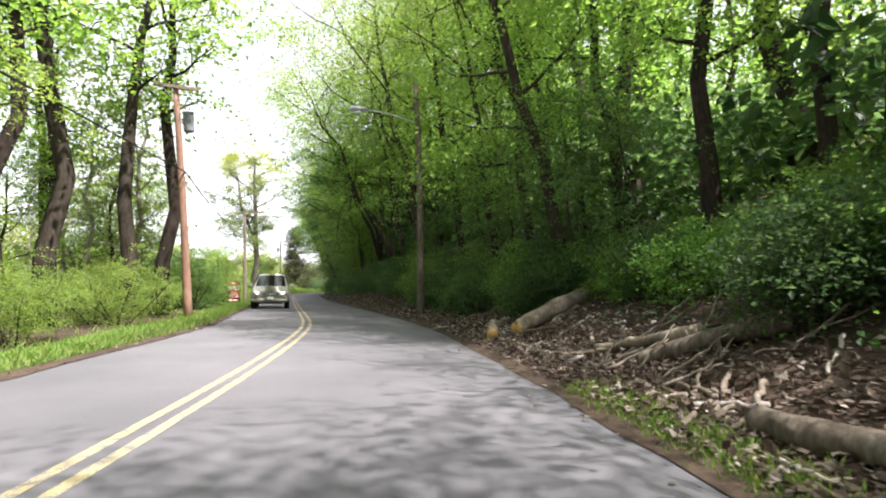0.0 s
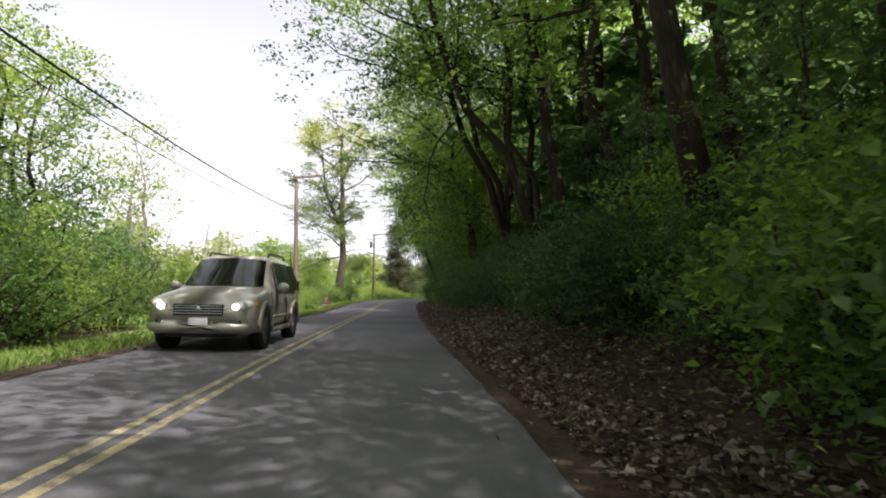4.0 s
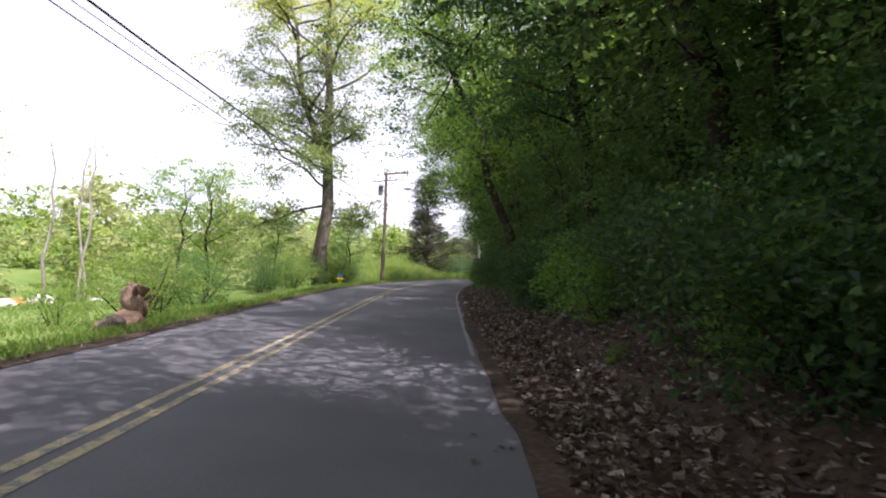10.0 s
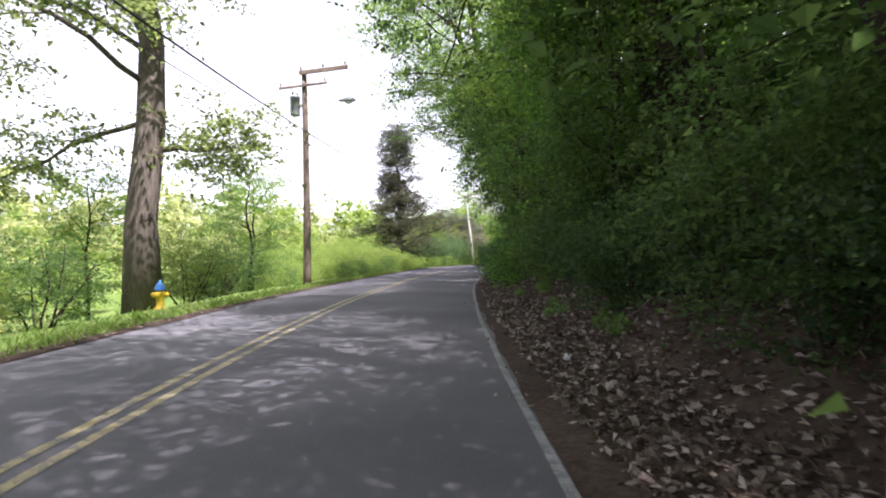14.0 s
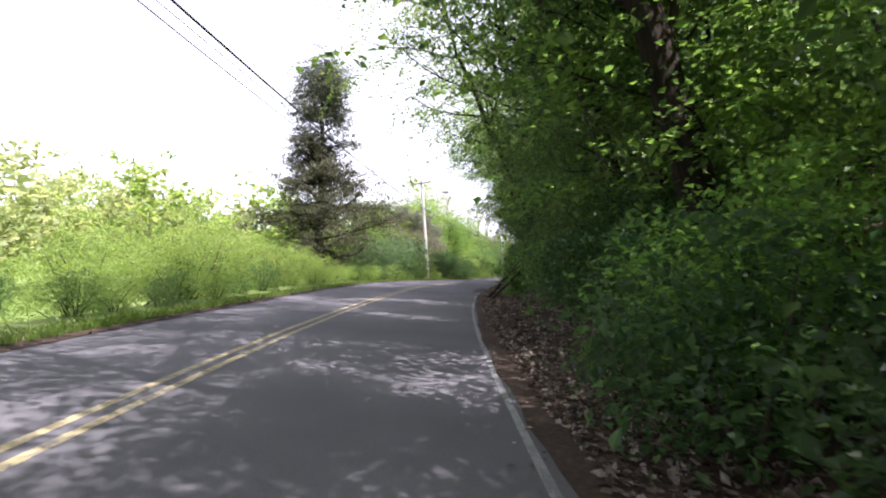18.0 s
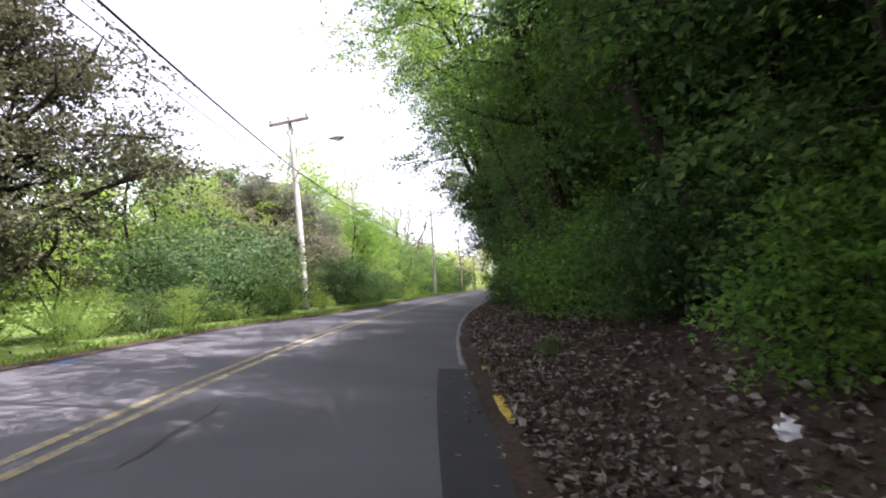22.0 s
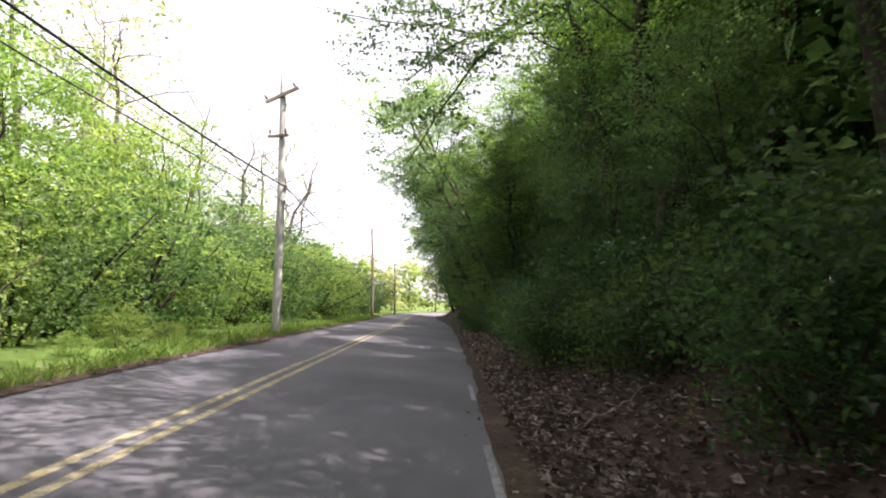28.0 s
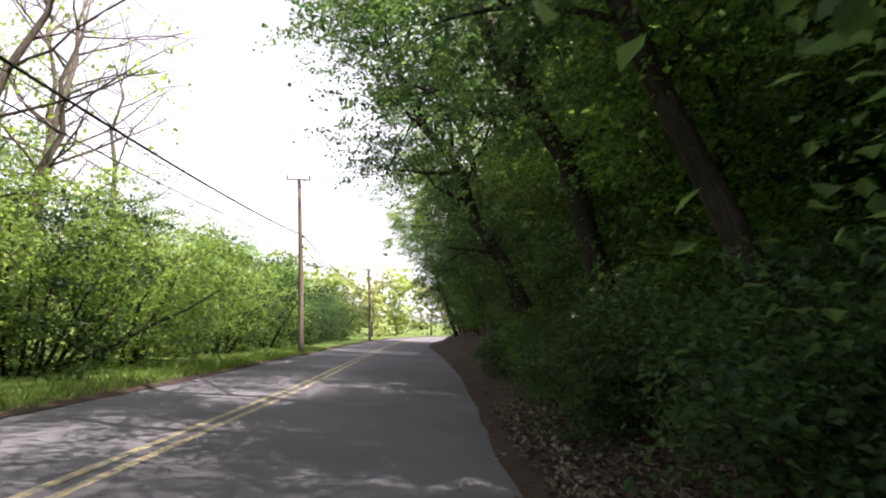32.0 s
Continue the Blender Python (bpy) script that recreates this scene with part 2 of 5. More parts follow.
M["stone"] = material("pale_stone", [(0.30, 0.27, 0.25), (0.45, 0.42, 0.40), (0.6, 0.57, 0.55)], 3.0, 0.9, 0.8, fine=20.0, spread=0.15)
M["stump"] = material("rotten_stump", [(0.12, 0.07, 0.045), (0.22, 0.14, 0.10), (0.34, 0.25, 0.20)], 4.0, 0.9, 0.9, fine=24.0)
M["orange"] = material("orange_plastic", [(0.50, 0.13, 0.03), (0.62, 0.20, 0.05)], 9.0, 0.5)
M["brick"] = material("broken_brick", [(0.38, 0.14, 0.06), (0.5, 0.22, 0.1)], 5.0, 0.9, 0.6, fine=30.0)

M["leaf_fresh"] = material("undergrowth_leaves", [(0.042, 0.094, 0.021), (0.072, 0.150, 0.031), (0.118, 0.208, 0.044)], 0.5, **LEAF)
M["leaf_vivid"] = material("bright_green_leaves", [(0.050, 0.108, 0.022), (0.092, 0.172, 0.034), (0.15, 0.235, 0.050)], 0.5, **LEAF)
M["leaf_silver"] = material("silvery_leaves", [(0.026, 0.054, 0.020), (0.050, 0.092, 0.034), (0.12, 0.165, 0.09)], 0.5, **LEAF)
# Distance haze is mixed into this leaf colour for the far trees.
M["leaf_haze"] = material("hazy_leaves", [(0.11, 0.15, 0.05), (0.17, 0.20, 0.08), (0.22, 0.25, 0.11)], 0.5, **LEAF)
M["hyd_yellow"] = material("yellow_enamel", [(0.55, 0.38, 0.02), (0.68, 0.48, 0.04)], 5.0, 0.4)
M["hyd_blue"] = material("blue_enamel", [(0.03, 0.14, 0.42), (0.05, 0.20, 0.52)], 5.0, 0.4)
M["car_paint"] = material("champagne_paint", [(0.30, 0.285, 0.25), (0.33, 0.315, 0.275)], 2.0, 0.3, metal=0.25, coat=0.6)
M["car_trim"] = material("bronze_trim", [(0.24, 0.22, 0.185), (0.28, 0.255, 0.21)], 2.0, 0.45, metal=0.3)
M["car_glass"] = material("tinted_glass", [(0.012, 0.014, 0.016), (0.018, 0.02, 0.022)], 3.0, 0.04, specular=0.8)
M["amber"] = material("amber_lens", [(0.55, 0.18, 0.02), (0.65, 0.24, 0.03)], 6.0, 0.12)
M["car_rim"] = material("alloy", [(0.45, 0.45, 0.45), (0.55, 0.55, 0.55)], 5.0, 0.35, metal=0.9)
M["car_lamp"] = material("clear_lamp", [(0.55, 0.57, 0.58), (0.7, 0.72, 0.73)], 5.0, 0.08, specular=0.7)
M["tyre"] = material("rubber", [(0.012, 0.012, 0.012), (0.025, 0.025, 0.025)], 12.0, 0.85, 0.3)
M["tail"] = material("tail_lens", [(0.25, 0.01, 0.012), (0.35, 0.015, 0.018)], 6.0, 0.12)
M["plastic"] = material("white_plastic", [(0.62, 0.62, 0.66), (0.8, 0.8, 0.82)], 9.0, 0.4)
M["can_blue"] = material("blue_tin", [(0.02, 0.10, 0.42), (0.04, 0.16, 0.55)], 8.0, 0.3, metal=0.4)
M["blue_paint"] = worn_paint("blue_paint", (0.06, 0.16, 0.5), (0.15, 0.15, 0.16), 0.40)
M["kerb_yellow"] = worn_paint("kerb_yellow_paint", (0.52, 0.36, 0.03), (0.14, 0.09, 0.05), 0.40)
bulb = bpy.data.materials.new("lit_bulb")
bulb.use_nodes = True
bulb.node_tree.nodes["Principled BSDF"].inputs["Emission Color"].default_value = (1, 0.93, 0.8, 1)
bulb.node_tree.nodes["Principled BSDF"].inputs["Emission Strength"].default_value = 3.0
M["bulb"] = bulb

# ---------------------------------------------------------------- the road's line
CENTRE = [(0.64, -30.07), (-0.11, -22.11), (-1.15, -14.17), (-2.25, -5.23), (-2.63, 1.76), (-3.25, 8.73), (-4.27, 15.65), (-5.93, 22.46), (-7.74, 29.21), (-9.49, 35.99), (-11.22, 42.77),
          (-12.91, 49.56), (-14.67, 56.34), (-16.43, 63.11), (-18.14, 69.89), (-19.75, 76.70), (-21.07, 83.57), (-22.06, 90.51), (-22.86, 97.47), (-23.39, 104.46), (-23.69, 111.47), (-23.70, 118.48),
          (-23.31, 125.50), (-22.56, 132.47), (-21.55, 139.41), (-20.42, 146.32), (-19.28, 153.22), (-18.11, 160.13), (-17.03, 167.04), (-15.98, 173.96), (-14.98, 180.89), (-13.98, 187.82), (-13.02,
          194.76), (-12.05, 201.69), (-11.05, 208.62), (-9.93, 215.53), (-7.50, 228.30), (-4.15, 240.87), (-0.14, 253.23), (4.29, 264.38)]


def line(points, step=0.5):
    """A smooth line through points, cut into even steps."""
    p = np.array([2 * np.array(points[0]) - points[1], *points, 2 * np.array(points[-1]) - points[-2]], float)
    out = []
    for a, b, c, d in zip(p, p[1:], p[2:], p[3:]):
        u = np.linspace(0, 1, 60, endpoint=False)[:, None]
        out.append(0.5 * (2 * b + (c - a) * u + (2 * a - 5 * b + 4 * c - d) * u**2 + (3 * b - a - 3 * c + d) * u**3))
    q = np.vstack([*out, p[-2:-1]])
    far = np.r_[0, np.cumsum(np.linalg.norm(np.diff(q, axis=0), axis=1))]
    s = np.arange(0, far[-1], step)
    return s, np.stack([np.interp(s, far, q[:, k]) for k in range(2)], -1)


RS, RP = line(CENTRE)
RT = np.gradient(RP, axis=0)
RT /= np.linalg.norm(RT, axis=1)[:, None]
S_END = float(RS[-1])


def at(s, d):
    """World x, y of a place s along the road and d to the right of its centre line."""
    s, d = np.broadcast_arrays(np.asarray(s, float), np.asarray(d, float))
    x, y = np.interp(s, RS, RP[:, 0]), np.interp(s, RS, RP[:, 1])
    tx, ty = np.interp(s, RS, RT[:, 0]), np.interp(s, RS, RT[:, 1])
    over = np.where(s > S_END, s - S_END, np.where(s < 0, s, 0.0))
    return np.stack([x + ty * d + tx * over, y - tx * d + ty * over], -1)


def heading(s):
    """Degrees by which the road's way turns to the left of +y."""
    return math.degrees(math.atan2(-np.interp(s, RS, RT[:, 0]), np.interp(s, RS, RT[:, 1])))


def base(s):
    """The road's own height: level, then a gentle fall."""
    return np.interp(s, [0, 25, 32, 39, 46, 53, 60, 67, 74, 81, 88, 95, 102, 109, 116, 123, 130, 137, 144, 151, 158, 165, 172, 179, 186, 193, 200, 207, 214, 221, 228, 235, 242, 249, 262], [0.00, 0.01, 0.02, 0.03, 0.03, 0.03, 0.03, 0.02, -0.01, -0.04, -0.04, -0.02, 0.01, 0.03, 0.04, 0.04, 0.04, 0.04, 0.05, 0.05, 0.03, -0.01, -0.04, -0.05, -0.05, -0.04, -0.09, -0.20, -0.31, -0.33, -0.39, -0.45, -0.48, -0.52, -0.56])


def edge_left(s):
    return np.interp(s, [0, 25, 32, 39, 46, 53, 60, 67, 74, 81, 88, 95, 102, 109, 116, 123, 130, 137, 144, 151, 158, 165, 172, 179, 186, 193, 200, 207, 214, 221, 228, 235, 242, 249, 262], [-2.50, -2.55, -2.60, -2.64, -2.64, -2.62, -2.50, -2.31, -2.14, -2.08, -2.17, -2.31, -2.45, -2.49, -2.40, -2.38, -2.37, -2.49, -2.63, -2.73, -2.53, -1.86, -1.73, -1.82, -1.92, -1.89, -1.93, -2.17, -2.28, -2.25, -2.21, -2.19, -2.16, -2.10, -2.10])


def edge_right(s):
    return np.interp(s, [0, 25, 32, 39, 46, 53, 60, 67, 74, 81, 88, 95, 102, 109, 116, 123, 130, 137, 144, 151, 158, 165, 172, 179, 186, 193, 200, 207, 214, 221, 228, 235, 242, 249, 262], [3.75, 3.76, 3.71, 3.49, 3.28, 3.20, 3.09, 3.01, 2.92, 2.92, 3.00, 3.13, 3.24, 3.39, 3.45, 3.33, 3.32, 3.26, 3.25, 3.28, 3.17, 3.03, 2.93, 2.91, 3.00, 3.09, 3.21, 3.38, 3.56, 3.66, 3.56, 3.35, 3.09, 2.80, 2.80])


def wobble(x, y, size, seed=0.0):
    """Smooth noise of about -1 to 1 for arrays of places."""
    a = np.asarray(x) / size + seed
    b = np.asarray(y) / size - seed * 1.7
    return (np.sin(a * 1.3 + 1.7 * np.sin(b * 0.9 + seed)) + np.sin(b * 1.7 + 1.3 * np.sin(a * 1.1)) + 0.5 * np.sin(2.9 * a - 2.3 * b)) / 2.5


def height(s, d):
    """The ground's height."""
    s, d = np.broadcast_arrays(np.asarray(s, float), np.asarray(d, float))
    el, er = edge_left(s), edge_right(s)
    u = np.maximum(d - er - 1.0 - 0.35 * wobble(s, s * 0, 7.0), 0)
    steep = np.interp(s, [0, 30, 44, 60, 100, 140, 180, 230], [0.40, 0.40, 0.45, 0.7, 0.7, 0.6, 0.7, 0.7])
    shelf = 0.16 * np.clip(d - er, 0, 1.2)
    bank = shelf + np.where(u < 4.5, steep * u, steep * 4.5 + (u - 4.5) * 0.34)
    bank = np.where(u > 40, shelf + steep * 4.5 + 35.5 * 0.34 + (u - 40) * 0.05, bank)
    v = np.maximum(el - 1.6 - d, 0)
    fall = np.interp(s, [0, 60, 80, 105, 125, 150, 175, 200], [0.02, 0.02, 0.03, 0.10, 0.22, 0.2, 0.06, 0.03])
    drop = -fall * np.minimum(v, 22) + np.maximum(v - 70, 0) * 0.09
    drop = np.minimum(drop, 26)
    near = np.clip(np.maximum(d - er, el - d) / 0.6, 0, 1)
    rough = (0.05 * wobble(s, d, 1.1) + 0.12 * wobble(s, d, 4.3, 2.0)) * np.clip(np.maximum(d - er, el - d) / 3.0, 0.0, 1.0)
    slack = np.where((d < er - 0.05) & (d > el + 0.05), -0.06, -0.02 + 0.05 * near)
    drop = drop - 0.24 * np.interp(s, [68, 78, 100, 110], [0, 1, 1, 0]) * np.clip((el - d - 0.3) / 1.3, 0, 1)
    return np.maximum(bank, 0) + drop + rough + slack + base(s)


def mesh_of(name, verts, faces, mats, index=None, smooth=False):
    """A mesh from arrays of corners and of triangles or quads."""
    me = bpy.data.meshes.new(name)
    verts, faces = np.asarray(verts, np.float32), np.asarray(faces, np.int32)
    n, k = faces.shape
    me.vertices.add(len(verts))
    me.vertices.foreach_set("co", verts.ravel())
    me.loops.add(n * k)
    me.loops.foreach_set("vertex_index", faces.ravel())
    me.polygons.add(n)
    me.polygons.foreach_set("loop_start", np.arange(0, n * k, k, dtype=np.int32))
    for m in mats if isinstance(mats, (list, tuple)) else [mats]:
        me.materials.append(m)
    if index is not None:
        me.polygons.foreach_set("material_index", np.asarray(index, np.int32))
    me.polygons.foreach_set("use_smooth", np.full(n, smooth))
    me.update(calc_edges=True)
    return me


def grid(name, s, d, z, mat, index=None, smooth=True):
    """A sheet over rows of s and columns of d (an array for each row, or one for all)."""
    ss = np.repeat(np.asarray(s, float)[:, None], np.shape(d)[-1], 1)
    dd = np.broadcast_to(d, ss.shape)
    xy = at(ss, dd)
    v = np.concatenate([xy, z(ss, dd)[..., None]], -1).reshape(-1, 3)
    a, b = ss.shape
    i = (np.arange(a - 1)[:, None] * b + np.arange(b - 1)).ravel()
    f = np.stack([i, i + 1, i + b + 1, i + b], -1)
    if index is not None:
        index = index(0.25 * (ss[:-1, :-1] + ss[1:, :-1] + ss[:-1, 1:] + ss[1:, 1:]), 0.25 * (dd[:-1, :-1] + dd[1:, :-1] + dd[:-1, 1:] + dd[1:, 1:])).ravel()
    return mesh_of(name, v, f, mat, index, smooth)


rng = np.random.default_rng(7)


def thing(name, m, label, category, group="", kind=""):
    """An Empty at the base of a thing."""
    ob = new(name)
    ob.empty_display_size = 0.2
    ob.matrix_world = m
    return tagged(ob, label, category, group, kind)


def part(name, data, parent, label="", m=None):
    """A mesh as one part of a thing."""
    ob = new(name, data)
    ob.parent = parent
    if m is not None:
        ob.matrix_local = m
    return tagged(ob, label)


def bm_mesh(name, bm, mat, smooth=False):
    me = bpy.data.meshes.new(name)
    bm.to_mesh(me)
    bm.free()
    me.materials.append(mat)
    if smooth:
        me.polygons.foreach_set("use_smooth", np.full(len(me.polygons), True))
    return me


def box(x0, x1, y0, y1, z0, z1, mat, bevel=0.0, name="box"):
    bm = bmesh.new()
    bmesh.ops.create_cube(bm, size=1)
    for v in bm.verts:
        v.co = Vector((x0 + (v.co.x + 0.5) * (x1 - x0), y0 + (v.co.y + 0.5) * (y1 - y0), z0 + (v.co.z + 0.5) * (z1 - z0)))
    if bevel:
        bmesh.ops.bevel(bm, geom=bm.edges[:], offset=bevel, segments=2, affect="EDGES", profile=0.6)
    return bm_mesh(name, bm, mat)


def tube_arrays(points, radii, sides=7, cap=True):
    """Corners and triangles of a round tube along points."""
    p = np.asarray(points, float)
    r = np.broadcast_to(np.asarray(radii, float), len(p))
    t = np.gradient(p, axis=0)
    t /= np.linalg.norm(t, axis=1)[:, None] + 1e-9
    ref = np.array([1.0, 0, 0]) if abs(t[0][0]) < 0.8 else np.array([0, 1.0, 0])
    a = np.cross(t, ref)
    a /= np.linalg.norm(a, axis=1)[:, None] + 1e-9
    b = np.cross(t, a)
    w = np.linspace(0, 2 * np.pi, sides, endpoint=False)
    v = p[:, None] + r[:, None, None] * (np.cos(w)[None, :, None] * a[:, None] + np.sin(w)[None, :, None] * b[:, None])
    n = len(p)
    i = np.arange(n - 1)[:, None] * sides
    j, k = np.arange(sides), (np.arange(sides) + 1) % sides
    q = np.stack([i + j, i + k, i + sides + k, i + sides + j], -1).reshape(-1, 4)
    f = np.concatenate([q[:, [0, 1, 2]], q[:, [0, 2, 3]]])
    v = v.reshape(-1, 3)
    if cap:
        v = np.vstack([v, p[0], p[-1]])
        lo = np.stack([np.full(sides, n * sides), k, j], -1)
        hi = np.stack([np.full(sides, n * sides + 1), (n - 1) * sides + j, (n - 1) * sides + k], -1)
        f = np.concatenate([f, lo, hi])
    return v, f


def joined(pieces):
    v, f, n = [], [], 0
    for a, b in pieces:
        v.append(a), f.append(b + n)
        n += len(a)
    return np.vstack(v), np.vstack(f)


def tube(name, points, radii, mat, sides=7):
    v, f = tube_arrays(points, radii, sides)
    return mesh_of(name, v, f, mat, smooth=True)


# ---------------------------------------------------------------- ground and road
S_ROWS = np.r_[np.linspace(-500, -25, 12), np.arange(-20, 66, 1.0), np.arange(66, 90, 0.3), np.arange(90, 262, 1.0), np.linspace(265, 900, 20)]
D_COLS = np.r_[-1500, -900, -500, -300, -200, -140, -100, -70, -50, -38, -30, -24, -19, -15, -12, -10, -8.5, -7.3, -6.3, -5.5, -4.9, -4.4, -4.0, -3.6, -3.3, -3.0, -2.7, -2.45, -2.25, -2.05, -1.85, -1.5,
               0, 2.6, 3.0, 3.3, 3.6, 3.9, 4.2, 4.5, 4.8, 5.2, 5.7, 6.3, 7, 7.8, 8.7, 9.8, 11, 13, 16, 20, 26, 34, 44, 60, 90, 150, 300, 600, 1200]


def on_drive(s, d):
    """The worn track that turns off through the grass towards the clearing."""
    return (np.abs(s - 76.2 + 0.85 * (d + 3.5)) < 1.9 + 0.5 * wobble(s, d, 2.0)) & (d < -2.4) & (d > -14)


def ground_kind(s, d):
    leafy = (d > 0) | ((s < 68 + 4 * wobble(s, d, 5.0, 1.0)) & (d < -4.5) & (d > -34 + 6 * wobble(s, d, 6.0)))
    drive = on_drive(s, d)
    bare = (edge_left(s) - d > 0) & (edge_left(s) - d < 0.55 + 0.35 * wobble(s, d, 3.0, 4.0))
    return np.where(drive, 2, np.where(leafy | bare, 0, 1))


ground = new("ground", grid("ground", S_ROWS, D_COLS, height, [M["soil"], M["field"], M["gravel"]], ground_kind))
tagged(ground, "sloping ground of leaf-strewn soil and rough meadow beside the road", "ground", kind="structure")

R_ROWS = np.arange(-20, S_END + 60, 1.0)
er, el = edge_right(R_ROWS), edge_left(R_ROWS)
fray_r = 0.06 * wobble(R_ROWS, R_ROWS * 0, 0.9) + 0.05 * wobble(R_ROWS, R_ROWS * 0, 0.4, 3.0)
fray_l = 0.06 * wobble(R_ROWS, R_ROWS * 0, 0.8, 5.0)
cols = np.stack([el + fray_l, el * 0.6, el * 0.2, er * 0.2, er * 0.6, er + fray_r], -1)


def camber(s, d):
    return base(s) + 0.0 * d


road = new("road", grid("road", R_ROWS, cols, camber, M["asphalt"]))
tagged(road, "worn grey asphalt of a two-lane country road", "road", kind="structure")


def stripe(name, s0, s1, d, width, mat, label, lift=0.004, step=0.5):
    s = np.arange(s0, s1 + 0.01, step)
    mid = d(s) if callable(d) else np.full(len(s), d)
    c = np.stack([mid - width / 2 + 0.006 * wobble(s, s * 0, 0.7, d if not callable(d) else 1.0), mid + width / 2 + 0.006 * wobble(s, s * 0, 0.6, 4.0)], -1)
    ob = new(name, grid(name, s, c, lambda a, b: base(a) + lift, mat))
    return tagged(ob, label, "road marking", kind="structure")


stripe("centre_line", -20, S_END + 50, -0.10, 0.095, M["yellow"], "worn yellow painted centre line on grey asphalt")
stripe("centre_line", -20, S_END + 50, 0.11, 0.095, M["yellow"], "worn yellow painted centre line on grey asphalt")
for a, b in ((88, 141.4), (142.2, 145.1), (145.9, 147.6), (153.2, 177.5), (181, 183.5), (186, 187.5)):
    stripe("edge_line", a, b, lambda s: edge_right(s) - 0.18, 0.068, M["white"], "faded white edge line beside the leaf-strewn shoulder")

k = np.arange(20, 230, 0.2)
inner = edge_right(k) - 0.06 - 0.10 * np.clip(0.35 + 0.6 * wobble(k, k * 0, 2.7, 6.0) + 0.35 * wobble(k, k * 0, 0.5, 2.0), 0, 1)
spill = np.stack([inner, inner * 0.5 + edge_right(k) * 0.5 + 0.05, edge_right(k) + 0.16], -1)
tagged(new("dirt_edge", grid("dirt_edge", k, spill, lambda a, b: base(a) + 0.005 + 0.03 * np.clip((b - edge_right(a) + 0.2) / 0.36, 0, 1) ** 1.5, M["soil"])), "dark soil washed over the asphalt's edge", "ground", kind="structure")
k = np.arange(20, 230, 0.2)
inner = edge_left(k) + 0.03 + 0.14 * np.clip(0.3 + 0.6 * wobble(k, k * 0, 2.3, 9.0) + 0.35 * wobble(k, k * 0, 0.5, 5.0), 0, 1)
spill = np.stack([edge_left(k) - 0.16, inner * 0.5 + edge_left(k) * 0.5 - 0.05, inner], -1)
tagged(new("dirt_edge", grid("dirt_edge", k, spill, lambda a, b: base(a) + 0.005 + 0.03 * np.clip((edge_left(a) + 0.2 - b) / 0.36, 0, 1) ** 1.5, M["soil"])), "dry soil along the open edge of the asphalt", "ground", kind="structure")

# ---------------------------------------------------------------- plants


def leaves(centres, size, seed, flat=0.55, spread=0.4):
    """Folded leaf blades at the centres: corners and triangles."""
    g = np.random.default_rng(seed)
    n = len(centres)
    a = g.normal(size=(n, 3)) * (1, 1, 0.5) + (0, 0, -0.25)
    a /= np.linalg.norm(a, axis=1)[:, None]
    up = g.normal(size=(n, 3)) * (1 - flat) + (0, 0, flat)
    b = np.cross(a, up)
    b /= np.linalg.norm(b, axis=1)[:, None] + 1e-9
    u = np.cross(b, a)
    long = size * g.uniform(0.6, 1.3, (n, 1))
    wide = long * g.uniform(0.26, 0.4, (n, 1))
    c = centres
    v = np.stack([c, c + a * long * 0.45 + b * wide + u * long * 0.12, c + a * long - u * long * 0.06, c + a * long * 0.45 - b * wide + u * long * 0.12], 1)
    i = np.arange(n)[:, None] * 4
    return v.reshape(-1, 3), np.concatenate([i + (0, 1, 2), i + (0, 2, 3)])


def bent(g, start, way, length, radius, steps=6, wander=0.18, lift=0.0):
    """A crooked tapering limb: points and radii."""
    p, w = [np.array(start, float)], np.array(way, float) / np.linalg.norm(way)
    for _ in range(steps):
        w = w + g.normal(size=3) * wander + (0, 0, lift)
        w /= np.linalg.norm(w)
        p.append(p[-1] + w * length / steps)
    return np.array(p), np.linspace(radius, radius * 0.25, steps + 1)


def sprays(g, n, per, size):
    """Offsets of the leaves in n flat, drooping sprays of foliage."""
    flat = g.normal(size=(n * per, 2)) * size * 0.6
    tilt = np.repeat(g.normal(size=(n, 2)) * 0.3, per, 0)
    drop = (flat * tilt).sum(1) - 0.22 * (flat**2).sum(1) / size + g.normal(size=n * per) * size * 0.11
    return np.concatenate([flat, drop[:, None]], -1)


def tree_meshes(name, seed, tall, radius, bare, crown, limbs, clumps, per, leaf, bark, foliage, clump=0.55, lean=(0, 0), twigs=3, open_=0.0, droop=0.0, sides=9, split=False, body_power=0.6, fork=None, extra=()):
    """Trunk, limb and crown meshes of a broad-leaved tree. bare: share of the trunk below the crown; crown: its half-width."""
    g = np.random.default_rng(seed)
    tp = [np.array([0, 0, -0.3])]
    for k in range(1, 9):
        h = tall * 0.86 * k / 8
        tp.append(np.array([lean[0] * (k / 8) ** 1.3 * tall, lean[1] * (k / 8) ** 1.3 * tall, h]) + g.normal(size=3) * (0.012 * tall, 0.012 * tall, 0) * (k > 1))
    tp = np.array(tp)
    tr = radius * np.array([1.35, 1.0, 0.9, 0.8, 0.7, 0.58, 0.45, 0.3, 0.12])
    pieces, tips = [], []
    tp2 = tp
    if fork:
        u0, away = fork
        tp2 = tp.copy()
        for k in range(9):
            q = max(0.0, (k / 8 - u0) / (1 - u0))
            tp2[k] += (-away * q ** 0.55 + 0.25 * math.sin(k * 2.1), 0.3 * away * q, -0.6 * q)
    for k in range(limbs):
        u = bare + (0.97 - bare) * (k + g.uniform(0, 0.8)) / limbs
        side = tp2 if fork and k % 2 and u > fork[0] else tp
        start = np.array([np.interp(u * 8, range(9), side[:, c]) for c in range(3)])
